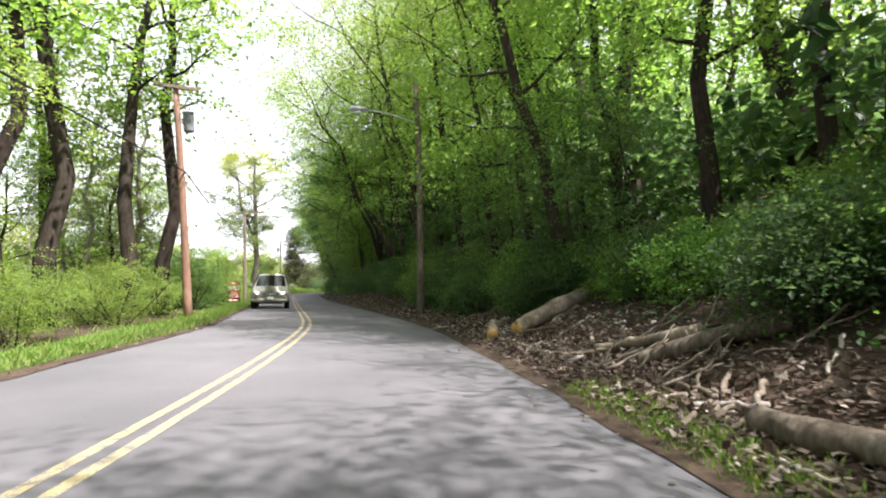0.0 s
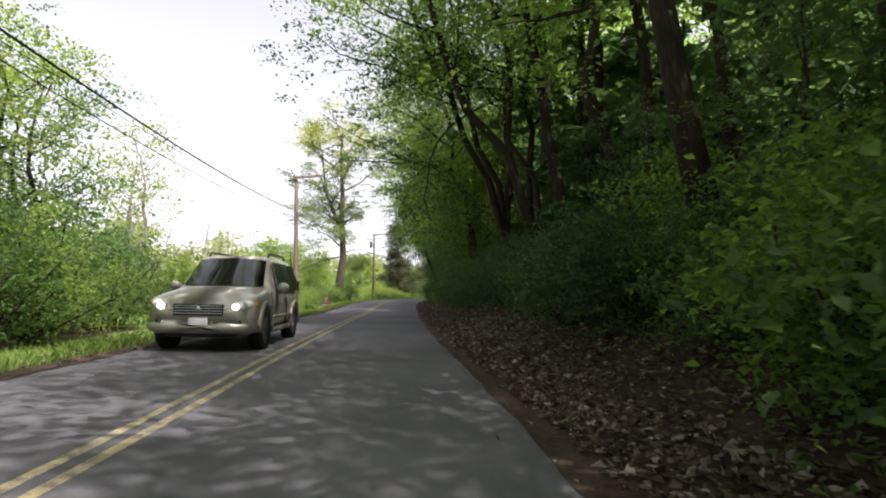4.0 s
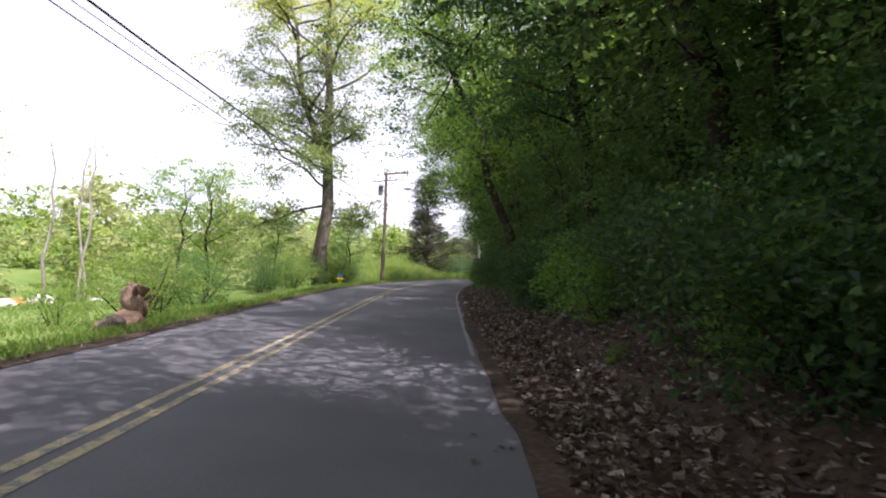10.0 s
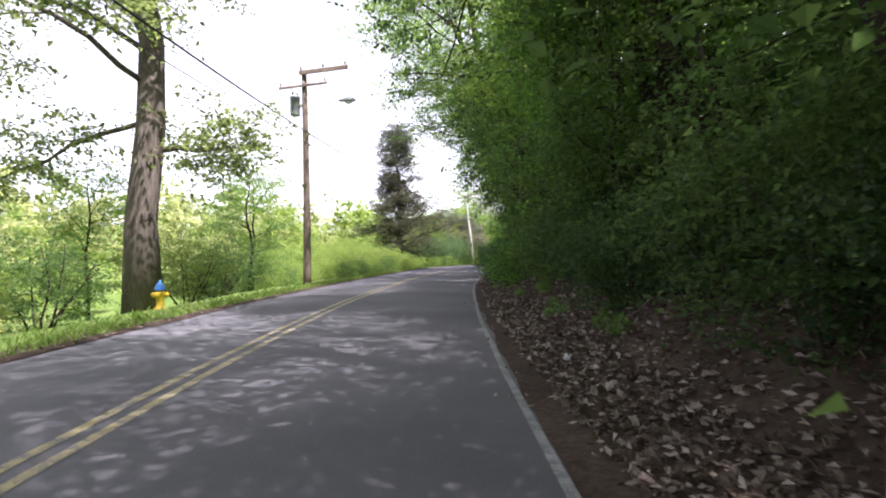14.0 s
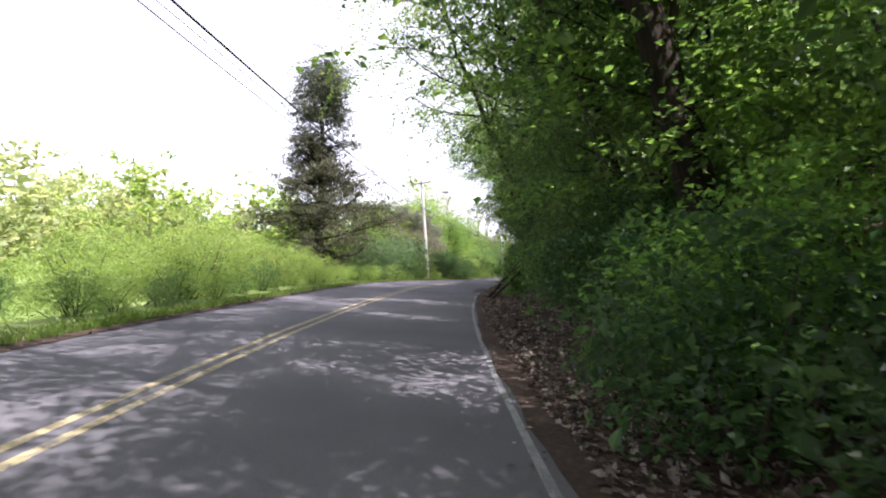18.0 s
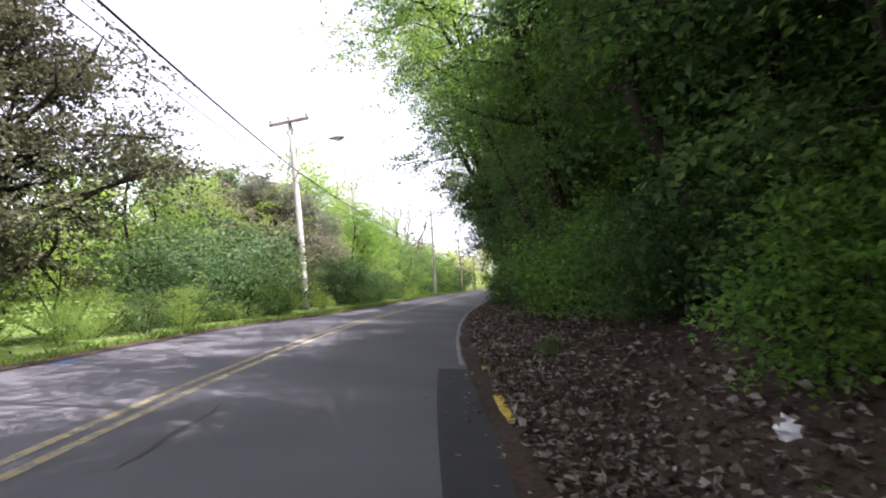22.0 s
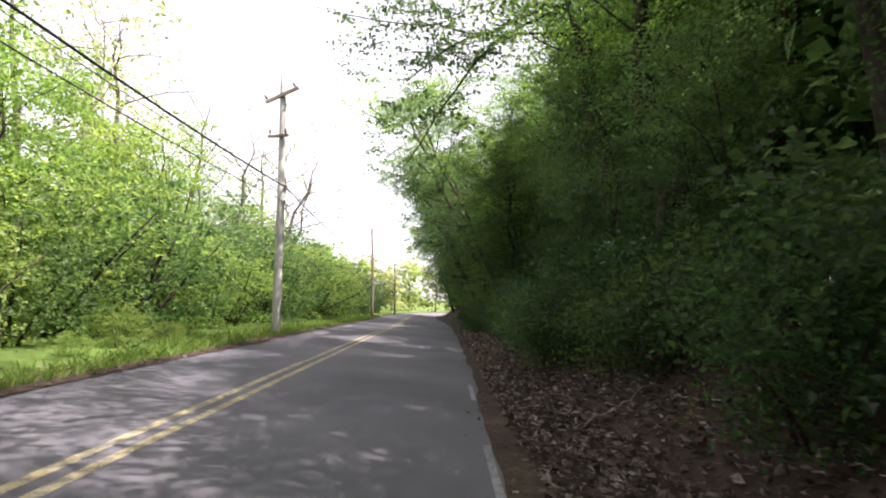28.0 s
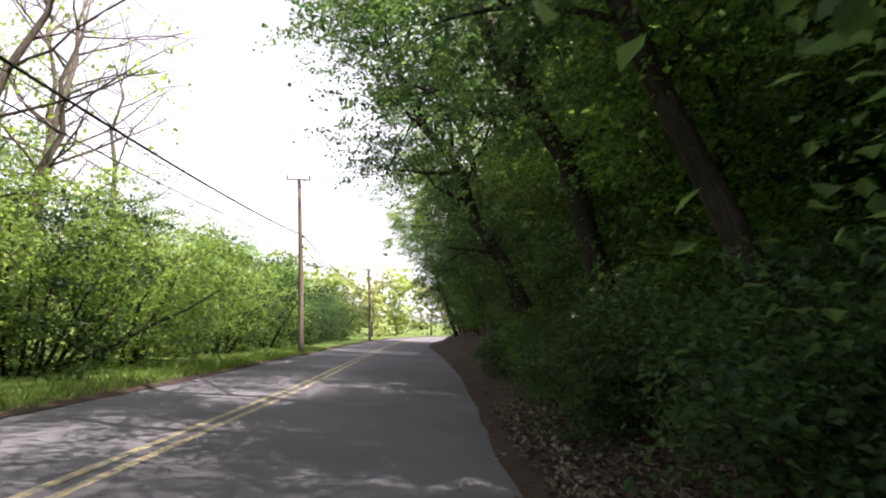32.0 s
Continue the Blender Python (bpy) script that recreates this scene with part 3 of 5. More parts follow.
        turn = k * 2.4 + g.uniform(-0.5, 0.5)
        body = float(np.interp(u, [0, 0.12, 0.36, 0.46, 0.85, 1], [0.8, 1.0, 0.85, 0.46, 0.4, 0.16])) if body_power < 0 else math.sin(math.pi * min(max((u - bare) / (1.12 - bare), 0.08), 1)) ** body_power
        rise = 0.15 + 0.75 * u - droop
        lp, lr = bent(g, start, (math.cos(turn), math.sin(turn), rise), crown * body * g.uniform(0.75, 1.15), radius * (0.42 - 0.25 * u), 6, 0.16, 0.03)
        pieces.append(tube_arrays(lp, lr, 6))
        tips += [lp[j] for j in (2, 3, 4, 5, 6)]
        for _ in range(twigs):
            j = g.integers(2, 6)
            sp, sr = bent(g, lp[j], lp[j] - lp[j - 1] + g.normal(size=3) * crown * 0.12, crown * 0.4 * g.uniform(0.5, 1), lr[j] * 0.6, 4, 0.25)
            pieces.append(tube_arrays(sp, sr, 4))
            tips += [sp[k2] for k2 in (2, 3, 4)]
    for z, turn, length, rise in extra:
        start = np.array([np.interp(z, tp[:, 2], tp[:, c]) for c in range(3)])
        lp, lr = bent(g, start, (math.cos(radians(turn)), math.sin(radians(turn)), rise), length, 0.035 + radius * 0.13, 8, 0.2, 0.0)
        pieces.append(tube_arrays(lp, lr, 6))
        tips += [lp[j] for j in (3, 4, 5, 6, 7, 8)]
        for _ in range(twigs):
            j = g.integers(2, 8)
            sp, sr = bent(g, lp[j], lp[j] - lp[j - 1] + g.normal(size=3) * (0.8, 0.8, 0.35), length * 0.32, lr[j] * 0.5, 4, 0.25)
            pieces.append(tube_arrays(sp, sr, 4))
            tips += [sp[k2] for k2 in (1, 2, 3, 4, 4)]
    stem = tube_arrays(tp, tr, sides)
    if fork:
        k0 = int(fork[0] * 8)
        stem = joined([stem, tube_arrays(tp2[k0:], tr[k0:] * 0.72, sides)])
    if split:
        trunk = mesh_of(name + "_trunk", *stem, M[bark], smooth=True)
        limb = [mesh_of(name + "_limb", *joined(pieces[k:k + 1 + twigs]), M[bark], smooth=True) for k in range(0, len(pieces), 1 + twigs)]
    else:
        trunk, limb = mesh_of(name + "_trunk", *joined([stem, *pieces]), M[bark], smooth=True), []
    tips = np.array(tips)
    base = tips[g.integers(0, len(tips), clumps)] + g.normal(size=(clumps, 3)) * (clump * 1.1, clump * 1.1, clump * 0.8)
    keep = wobble(base[:, 0] + base[:, 2], base[:, 1] - base[:, 2] * 0.7, 1.5, seed) > open_ * 2 - 1.2
    base = base[keep]
    c = np.repeat(base, per, 0) + sprays(g, len(base), per, clump)
    v, f = leaves(c, leaf, seed + 1, 0.7)
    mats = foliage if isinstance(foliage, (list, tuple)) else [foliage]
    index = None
    # Upper clumps take the second colour; on broad-leaved trees it paints sunlit tops.
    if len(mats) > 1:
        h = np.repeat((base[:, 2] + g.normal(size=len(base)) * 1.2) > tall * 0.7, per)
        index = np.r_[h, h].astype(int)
    return trunk, limb, mesh_of(name + "_crown", v, f, [M[x] for x in mats], index)


def bush_meshes(name, seed, tall, wide, stems, clumps, per, leaf, foliage, bark="bark_dark", clump=0.3, hollow=0.35):
    """Stems and foliage of a shrub that reaches down to the ground."""
    g = np.random.default_rng(seed)
    pieces = []
    for k in range(stems):
        turn = k * 2.4 + g.uniform(-0.5, 0.5)
        lp, lr = bent(g, (0.12 * wide * math.cos(turn), 0.12 * wide * math.sin(turn), -0.1), (math.cos(turn) * 0.55 * wide / tall * 1.4, math.sin(turn) * 0.55 * wide / tall * 1.4, 1), tall * g.uniform(0.6, 0.95), 0.012 * tall + 0.008, 5, 0.14)
        pieces.append(tube_arrays(lp, lr, 5))
    stem = mesh_of(name + "_stems", *joined(pieces), M[bark], smooth=True)
    w = g.normal(size=(clumps, 3))
    w /= np.linalg.norm(w, axis=1)[:, None]
    lobes = 1 + 0.42 * wobble(w[:, 0] * 3, w[:, 1] * 3 + w[:, 2] * 2, 1.0, seed)
    r = (hollow + (1 - hollow) * g.uniform(0, 1, clumps) ** 0.45) * lobes
    base = w * r[:, None] * (wide, wide, tall * 0.52) + (0, 0, tall * 0.5)
    base[:, 2] = np.maximum(base[:, 2], 0.05 + 0.15 * g.uniform(size=clumps))
    c = np.repeat(base, per, 0) + sprays(g, clumps, per, clump * 1.6)
    c[:, 2] = np.maximum(c[:, 2], 0.03)
    v, f = leaves(c, leaf, seed + 1, 0.65)
    return stem, None, mesh_of(name + "_foliage", v, f, M[foliage])


KINDS, FIRST = {}, {}


def stand(s, d, z=None, lean=0.0, turn=0.0, scale=1.0, wide=None, pitch=0.0):
    """A pose on the ground at a place along the road. lean: degrees towards the road's left; turn: about the upright."""
    xy = at(s, d)
    z = float(height(s, d)) if z is None else z
    wide = scale if wide is None else wide
    return pose(xy[0], xy[1], z, 0, 0, heading(s)) @ pose(0, 0, 0, pitch, -lean, 0) @ pose(0, 0, 0, 0, 0, turn) @ Matrix.Diagonal((wide, wide, scale, 1))


def plant(kind, s, d, name, label, category, group="", scale=1.0, lean=0.0, wide=None, turn=None, z=None, pitch=0.0):
    """One tree or shrub of a kind at a place along the road."""
    z = (float(height(s, d)) if z is None else z) - 0.05
    m = stand(s, d, z, lean, rng.uniform(0, 360) if turn is None else turn, scale, wide, pitch)
    key = (kind, name)
    if key not in FIRST:
        trunk, limbs, crown = KINDS[kind]
        ob = thing(name, m, label, category, group)
        part("branching_stem" if limbs is None else "trunk", trunk, ob)
        for limb in limbs or ():
            part("limb", limb, ob)
        part("foliage" if limbs is None else "crown", crown, ob)
        FIRST[key] = ob
        return ob
    ob = FIRST[key]
    old = ob.scale.copy()
    ob.scale = (1, 1, 1)
    made = copy_thing(ob, m)
    ob.scale = old
    return tagged(made, label, category, group)


def arrays_of(me):
    v = np.empty(len(me.vertices) * 3, np.float32)
    me.vertices.foreach_get("co", v)
    f = np.empty(len(me.loops), np.int32)
    me.loops.foreach_get("vertex_index", f)
    k = np.empty(len(me.polygons), np.int32)
    me.polygons.foreach_get("material_index", k)
    return v.reshape(-1, 3), f.reshape(-1, 3), k


def mass(name, label, category, places, kinds):
    """Many far trees joined into one object of stuff. places: rows of s, d, scale."""
    vs, fs, ks, mats, n = [], [], [], [], 0
    for s, d, scale in places:
        trunk, _, crown = KINDS[kinds[int(rng.integers(len(kinds)))]]
        m = np.array(stand(s, d, None, rng.uniform(-3, 3), rng.uniform(0, 360), scale))
        for me in (trunk, crown):
            v, f, k = arrays_of(me)
            names = [mm.name for mm in me.materials]
            for mm in me.materials:
                if mm not in mats:
                    mats.append(mm)
            vs.append(v @ m[:3, :3].T + m[:3, 3]), fs.append(f + n)
            ks.append(np.array([mats.index(bpy.data.materials[x]) for x in names])[k])
            n += len(v)
    ob = new(name, mesh_of(name, np.vstack(vs), np.vstack(fs), mats, np.concatenate(ks)))
    return tagged(ob, label, category, kind="stuff")


# Leaf pairs run darker below, brighter above, painting sun on the crown tops.
for k in range(5):
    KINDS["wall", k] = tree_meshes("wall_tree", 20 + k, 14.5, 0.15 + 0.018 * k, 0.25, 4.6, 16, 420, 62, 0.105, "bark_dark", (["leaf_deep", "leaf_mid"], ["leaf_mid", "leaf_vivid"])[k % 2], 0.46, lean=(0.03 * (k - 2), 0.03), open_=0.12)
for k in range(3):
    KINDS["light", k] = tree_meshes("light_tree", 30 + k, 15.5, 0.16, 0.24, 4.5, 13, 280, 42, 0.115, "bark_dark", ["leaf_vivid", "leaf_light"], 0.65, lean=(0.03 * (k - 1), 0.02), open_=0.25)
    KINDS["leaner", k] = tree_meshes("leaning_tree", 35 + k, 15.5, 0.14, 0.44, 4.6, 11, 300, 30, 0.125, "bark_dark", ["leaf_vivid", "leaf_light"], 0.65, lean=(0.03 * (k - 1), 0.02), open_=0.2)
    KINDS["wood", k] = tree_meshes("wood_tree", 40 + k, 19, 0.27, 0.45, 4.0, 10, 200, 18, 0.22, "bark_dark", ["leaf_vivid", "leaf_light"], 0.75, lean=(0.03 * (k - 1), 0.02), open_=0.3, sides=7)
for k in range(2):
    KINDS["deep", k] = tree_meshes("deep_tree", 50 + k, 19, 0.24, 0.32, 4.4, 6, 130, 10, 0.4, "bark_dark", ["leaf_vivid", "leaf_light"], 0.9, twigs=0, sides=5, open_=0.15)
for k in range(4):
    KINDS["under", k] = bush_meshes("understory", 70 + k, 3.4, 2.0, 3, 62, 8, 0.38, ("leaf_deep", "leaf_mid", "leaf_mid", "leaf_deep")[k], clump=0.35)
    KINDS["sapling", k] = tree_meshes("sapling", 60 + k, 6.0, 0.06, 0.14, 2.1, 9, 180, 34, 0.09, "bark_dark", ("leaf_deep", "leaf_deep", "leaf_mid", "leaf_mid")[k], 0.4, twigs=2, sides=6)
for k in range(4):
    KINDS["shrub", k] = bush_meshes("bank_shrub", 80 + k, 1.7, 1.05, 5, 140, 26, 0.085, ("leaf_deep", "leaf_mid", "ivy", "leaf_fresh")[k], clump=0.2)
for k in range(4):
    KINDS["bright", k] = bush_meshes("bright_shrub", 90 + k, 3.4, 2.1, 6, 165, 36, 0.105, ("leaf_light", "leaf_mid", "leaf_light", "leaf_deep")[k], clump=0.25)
for k in range(4):
    KINDS["thicket", k] = tree_meshes("thicket_tree", 100 + k, 8.0, 0.10, 0.12, 2.9, 13, 240, 44, 0.105, "bark_dark", ("leaf_light", "leaf_mid", "leaf_vivid", "leaf_fresh")[k], 0.42, twigs=3, sides=6, open_=0.25)
for k in range(3):
    KINDS["spare", k] = tree_meshes("sparse_tree", 110 + k, 13, 0.14, 0.22, 3.4, 14, 190, 13, 0.19, "bark_pale", ("leaf_light", "leaf_pale", "leaf_light")[k], 0.5, twigs=5, open_=0.35)
for k in range(2):
    KINDS["bare", k] = tree_meshes("bare_tree", 116 + k, 11, 0.13, 0.25, 3.6, 12, 26, 8, 0.16, "bark", "leaf_light", 0.4, twigs=6, open_=0.3, lean=(0.10 * (k * 2 - 1), 0.05))
# Far trees: the paler leaf colours stand in for haze.
for k in range(3):
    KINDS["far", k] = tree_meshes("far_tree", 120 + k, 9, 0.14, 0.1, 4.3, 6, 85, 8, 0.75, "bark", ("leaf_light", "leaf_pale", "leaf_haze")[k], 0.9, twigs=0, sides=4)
for k in range(2):
    KINDS["dry", k] = tree_meshes("dry_cedar", 130 + k, 7.5, 0.10, 0.08, 2.8, 30, 900, 30, 0.13, "bark", ["needle_dry", "needle_dry" if k else "needle"], 0.32, twigs=3, sides=6, open_=0.15)
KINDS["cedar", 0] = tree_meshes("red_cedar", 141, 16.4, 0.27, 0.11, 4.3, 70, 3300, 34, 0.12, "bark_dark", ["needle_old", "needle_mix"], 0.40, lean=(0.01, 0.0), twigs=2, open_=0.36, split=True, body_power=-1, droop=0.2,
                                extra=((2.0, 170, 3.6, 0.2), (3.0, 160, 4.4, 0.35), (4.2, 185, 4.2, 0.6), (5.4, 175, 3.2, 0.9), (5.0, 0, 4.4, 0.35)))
KINDS["giant", 0] = tree_meshes("giant_tree", 150, 24, 0.43, 0.44, 6.0, 22, 1450, 46, 0.16, "bark_oak", ["leaf_old", "leaf_sunlit"], 0.62, lean=(0.012, 0.02), twigs=4, open_=0.42, split=True, sides=14, body_power=0.3, fork=(0.42, 3.0),
                                extra=((4.6, 5, 3.2, 0.05), (5.4, 150, 7.5, 0.2), (6.4, 215, 7.6, 0.3), (7.4, 185, 8.6, 0.18), (8.0, 130, 7.0, 0.4), (8.6, 250, 5.0, 0.4)))
for k in range(2):
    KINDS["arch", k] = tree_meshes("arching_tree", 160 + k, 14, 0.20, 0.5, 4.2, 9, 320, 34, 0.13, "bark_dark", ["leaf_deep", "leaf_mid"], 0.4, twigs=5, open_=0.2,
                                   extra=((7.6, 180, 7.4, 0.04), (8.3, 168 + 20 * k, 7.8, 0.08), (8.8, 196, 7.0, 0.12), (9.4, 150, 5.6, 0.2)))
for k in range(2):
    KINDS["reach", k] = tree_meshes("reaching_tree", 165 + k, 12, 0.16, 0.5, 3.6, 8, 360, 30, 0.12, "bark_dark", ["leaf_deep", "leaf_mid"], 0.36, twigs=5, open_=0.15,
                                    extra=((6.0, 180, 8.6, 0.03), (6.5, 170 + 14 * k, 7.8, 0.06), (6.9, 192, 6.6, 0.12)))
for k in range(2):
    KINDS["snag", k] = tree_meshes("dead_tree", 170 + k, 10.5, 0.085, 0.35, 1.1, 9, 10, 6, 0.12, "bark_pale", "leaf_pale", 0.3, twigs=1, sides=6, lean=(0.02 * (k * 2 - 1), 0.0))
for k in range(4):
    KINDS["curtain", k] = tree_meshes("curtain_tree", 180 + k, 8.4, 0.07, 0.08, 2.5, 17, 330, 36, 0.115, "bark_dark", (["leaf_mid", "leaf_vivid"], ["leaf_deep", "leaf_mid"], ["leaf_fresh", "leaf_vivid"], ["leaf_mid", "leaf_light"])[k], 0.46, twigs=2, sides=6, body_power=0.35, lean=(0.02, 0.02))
KINDS["hedge", 0] = bush_meshes("silver_shrub", 95, 3.6, 2.6, 9, 340, 16, 0.15, "leaf_silver", clump=0.32)

# ---- the wooded bank
lean_of = lambda s: np.interp(s, [0, 26, 31, 37, 41, 60, 76, 84, 110, 126, 140, 178, 188, 204, 209, 230], [4, 4, 0, 0, 9, 13, 15, 13, 15, 13, 16, 16, 12, 11, 18, 18])
reach = lambda s: np.interp(s, [0, 36, 50, 60, 84, 110, 145, 300], [1.6, 1.6, 0.9, 0.3, 0.0, -0.4, -0.6, -0.6])
gap = lambda s: 0.0 if 28.5 < s < 36.8 else 0.9 if 153 < s < 162 or 175 < s < 183 else 0.78 if 186.5 < s < 203.0 else 1.0
for s in np.arange(-16, 258, 3.9):
    s = s + rng.uniform(-1.3, 1.3)
    d = edge_right(s) + 2.9 + reach(s) + rng.uniform(-0.7, 1.1) + (0.0 if s < 108 else 0.9 if s < 147 else 0.45)
    if not gap(s):
        continue
    inner = 190 < s < 200
    d += 1.9 * inner
    # Bright-leaved kinds imitate backlit canopy, dark-leaved ones the shaded stretches.
    kind = ("light", int(rng.integers(3))) if s < 62 or 76 < s < 88 else ("wall", int(rng.integers(5))) if 87 <= s < 96 else ("light", int(rng.integers(3))) if 96 <= s < 111 else ("leaner", int(rng.integers(3))) if s < 82 or 174 < s < 192 or (rng.uniform() < 0.18 and not 122 < s < 150) else ("light", int(rng.integers(3))) if 111 < s < 150 and rng.uniform() < 0.4 else ("wall", int(rng.integers(5)))
    plant(kind, s, d, "tree", "dark leafy broad-leaved tree leaning from the bank over the road", "tree", "trees on the bank", rng.uniform(0.82, 1.12) * gap(s) * (1.0 if s < 140 else 0.88 if s < 186 else 1.0 if 203 < s < 218 else 0.84), lean=2.0 if inner else lean_of(s) + rng.uniform(-3, 4) + (0.0 if s < 108 or 187 < s < 204 else 6.0))
for s in np.arange(-14, 258, 5.0):
    if 22 < s < 32:
        continue
    dense = 140 < s < 172 or s > 184
    plant(("wall", int(rng.integers(5))) if dense else ("wood", int(rng.integers(3))), s + rng.uniform(-2, 2), 11 + rng.uniform(-2.0, 2.5), "tree", "tall woodland tree with bare lower trunk on the slope", "tree", "woodland trees", rng.uniform(0.85, 1.2), lean=rng.uniform(-3, 7))
for s in np.arange(50, 72, 2.8):
    plant(("leaner", int(rng.integers(3))), s + rng.uniform(-1, 1), edge_right(s) + 6.2 + rng.uniform(-0.8, 0.8), "tree", "tall leaning tree with bare dark trunk on the bank", "tree", "trees on the bank", rng.uniform(1.05, 1.25), lean=rng.uniform(5, 13))
for s in np.r_[np.arange(90, 117, 4.6), np.arange(139, 256, 4.6)]:
    plant(("wall", int(rng.integers(5))) if s > 111 else ("leaner", int(rng.integers(3))), s + rng.uniform(-1.2, 1.2), edge_right(s) + 5.6 + rng.uniform(-0.5, 0.8), "tree", "dense shady broad-leaved tree on the bank", "tree", "trees on the bank", rng.uniform(0.85, 1.05), lean=rng.uniform(1, 6))
for k, (s, big) in enumerate(((73.5, 1.0), (112.0, 1.0), (170.5, 1.0), (93.0, 0.9), (102.5, 0.95), (218.0, 1.25))):
    plant(("arch", k % 2), s, edge_right(s) + 3.3, "tree", "tree with long dark limbs arching over the road", "tree", "trees on the bank", big, lean=1.0, turn=rng.uniform(-12, 12))
# Mostly unseen trees, added so that their crowns shade the road.
for s, d, k, l in ((28.2, 7.2, 0.9, -5), (33.6, 8.0, 0.82, -5), (37.4, 8.4, 0.9, -4), (42.6, 6.4, 1.0, 15)):
    plant(("light", int(rng.integers(3))), s, d, "tree", "leafy tree added above the felled logs to shade the road", "tree", "trees on the bank", k, lean=l)
for k, (s, big, off) in enumerate(((79.0, 1.0, 2.7), (70.0, 0.98, 3.6))):
    plant(("reach", k), s, edge_right(s) + off, "tree", "tree with long low limbs reaching across the road", "tree", "trees on the bank", big, lean=1.0, turn=0)
plant(("arch", 1), 196.0, edge_right(196.0) + 3.3, "tree", "tree with long dark limbs arching over the road", "tree", "trees on the bank", 1.1, lean=1.0, turn=5)
for s, k, turn in ((187.5, 0.95, 40), (192.0, 0.9, 200)):
    plant(("leaner", 1), s, edge_right(s) + 3.4, "tree", "dark-trunked tree leaning from the bank over the road", "tree", "trees on the bank", k, lean=14.0, turn=turn)
for s, l in ((66.5, 27), (71.0, 24)):
    plant(("leaner", int(rng.integers(3))), s, edge_right(s) + 3.4, "tree", "strongly leaning tree whose limbs hang over the road", "tree", "trees on the bank", 1.08, lean=l)
for s in np.arange(20, 107, 2.7):
    if 29 < s < 37.5 or 58 < s:
        continue
    plant(("sapling", 2 + int(rng.integers(2)) if 66 < s < 84 else int(rng.integers(4))), s + rng.uniform(-1, 1), edge_right(s) + 2.6 + rng.uniform(-0.3, 1.7), "sapling", "slender green sapling on the shaded bank", "sapling", "saplings on the bank", rng.uniform(0.5, 1.0), lean=rng.uniform(0, 12))
for s in np.r_[np.arange(77, 109, 1.9), np.arange(109, 174, 1.5), np.arange(174, 199, 2.4), np.arange(199, 252, 1.9)]:
    if rng.uniform() < 0.14:
        continue
    tall = rng.uniform(0.5, 1.12) if s < 152 else rng.uniform(0.45, 0.9) if s < 176 or s > 199 else rng.uniform(0.35, 0.6)
    # Leaf colour by stretch: vivid for sunlit growth, deep for shade.
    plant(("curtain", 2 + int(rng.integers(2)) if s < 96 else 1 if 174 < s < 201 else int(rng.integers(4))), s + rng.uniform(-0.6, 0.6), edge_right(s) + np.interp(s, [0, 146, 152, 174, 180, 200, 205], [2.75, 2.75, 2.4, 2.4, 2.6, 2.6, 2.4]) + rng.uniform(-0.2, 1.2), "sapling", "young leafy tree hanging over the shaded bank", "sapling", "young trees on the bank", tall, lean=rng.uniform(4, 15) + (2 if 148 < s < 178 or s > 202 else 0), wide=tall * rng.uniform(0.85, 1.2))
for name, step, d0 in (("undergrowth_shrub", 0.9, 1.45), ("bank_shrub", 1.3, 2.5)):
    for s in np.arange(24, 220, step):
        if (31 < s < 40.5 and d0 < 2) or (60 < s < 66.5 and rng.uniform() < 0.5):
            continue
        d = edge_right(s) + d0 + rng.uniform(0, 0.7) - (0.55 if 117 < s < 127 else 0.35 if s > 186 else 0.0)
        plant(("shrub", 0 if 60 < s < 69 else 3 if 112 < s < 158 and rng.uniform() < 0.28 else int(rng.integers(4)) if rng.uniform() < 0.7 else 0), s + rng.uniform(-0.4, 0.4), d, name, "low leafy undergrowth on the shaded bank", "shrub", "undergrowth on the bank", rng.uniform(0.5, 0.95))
for s, d, k in ((41.4, 5.3, 0.5), (41.9, 6.2, 0.62), (39.9, 6.9, 0.5), (40.2, 7.9, 0.7), (38.9, 6.2, 0.42), (42.6, 5.2, 0.6), (37.6, 7.2, 0.6), (36.0, 7.6, 0.65), (34.2, 7.4, 0.6), (32.6, 7.9, 0.7)):
    plant(("shrub", (0, 3, 1)[int(rng.integers(3))]), s, d, "bank_shrub", "low leafy undergrowth among felled logs", "shrub", "undergrowth on the bank", k)
for k in range(22):
    s = rng.uniform(28, 39)
    plant(("shrub", (3, 1, 0, 3)[k % 4]), s, float(edge_right(s)) + rng.uniform(1.9, 4.3), "bank_shrub", "low leafy undergrowth on the brushy bank", "shrub", "undergrowth on the bank", rng.uniform(0.35, 0.75))
for k in range(30):
    s = rng.uniform(84, 205)
    plant(("shrub", (3, 1, 3)[k % 3]), s, float(edge_right(s)) + rng.uniform(0.7, 1.5), "seedling", "small fresh green seedling in the leaf litter", "seedling", "seedlings on the shoulder", rng.uniform(0.09, 0.22))
mass("understory", "leafy understory filling the wooded slope", "undergrowth",
     [(s + rng.uniform(-1.3, 1.3), d + rng.uniform(-1.2, 1.2), rng.uniform(0.7, 1.3)) for s in np.arange(20, 262, 2.7) for d in (9.5, 12.5, 16.5, 22)], [("under", 0), ("under", 1), ("under", 2)])
# Thicket added as a dark backdrop, standing in for deep woodland shade.
mass("understory", "leafy thicket added as dark backdrop for the shade under the roadside trees", "undergrowth",
     [(s + rng.uniform(-1, 1), 11.0 + rng.uniform(-0.9, 0.9), rng.uniform(1.8, 2.4)) for s in np.r_[np.arange(67, 90, 4.0), np.arange(140, 172, 2.3), np.arange(186, 262, 2.3)]], [("under", 0), ("under", 3)])
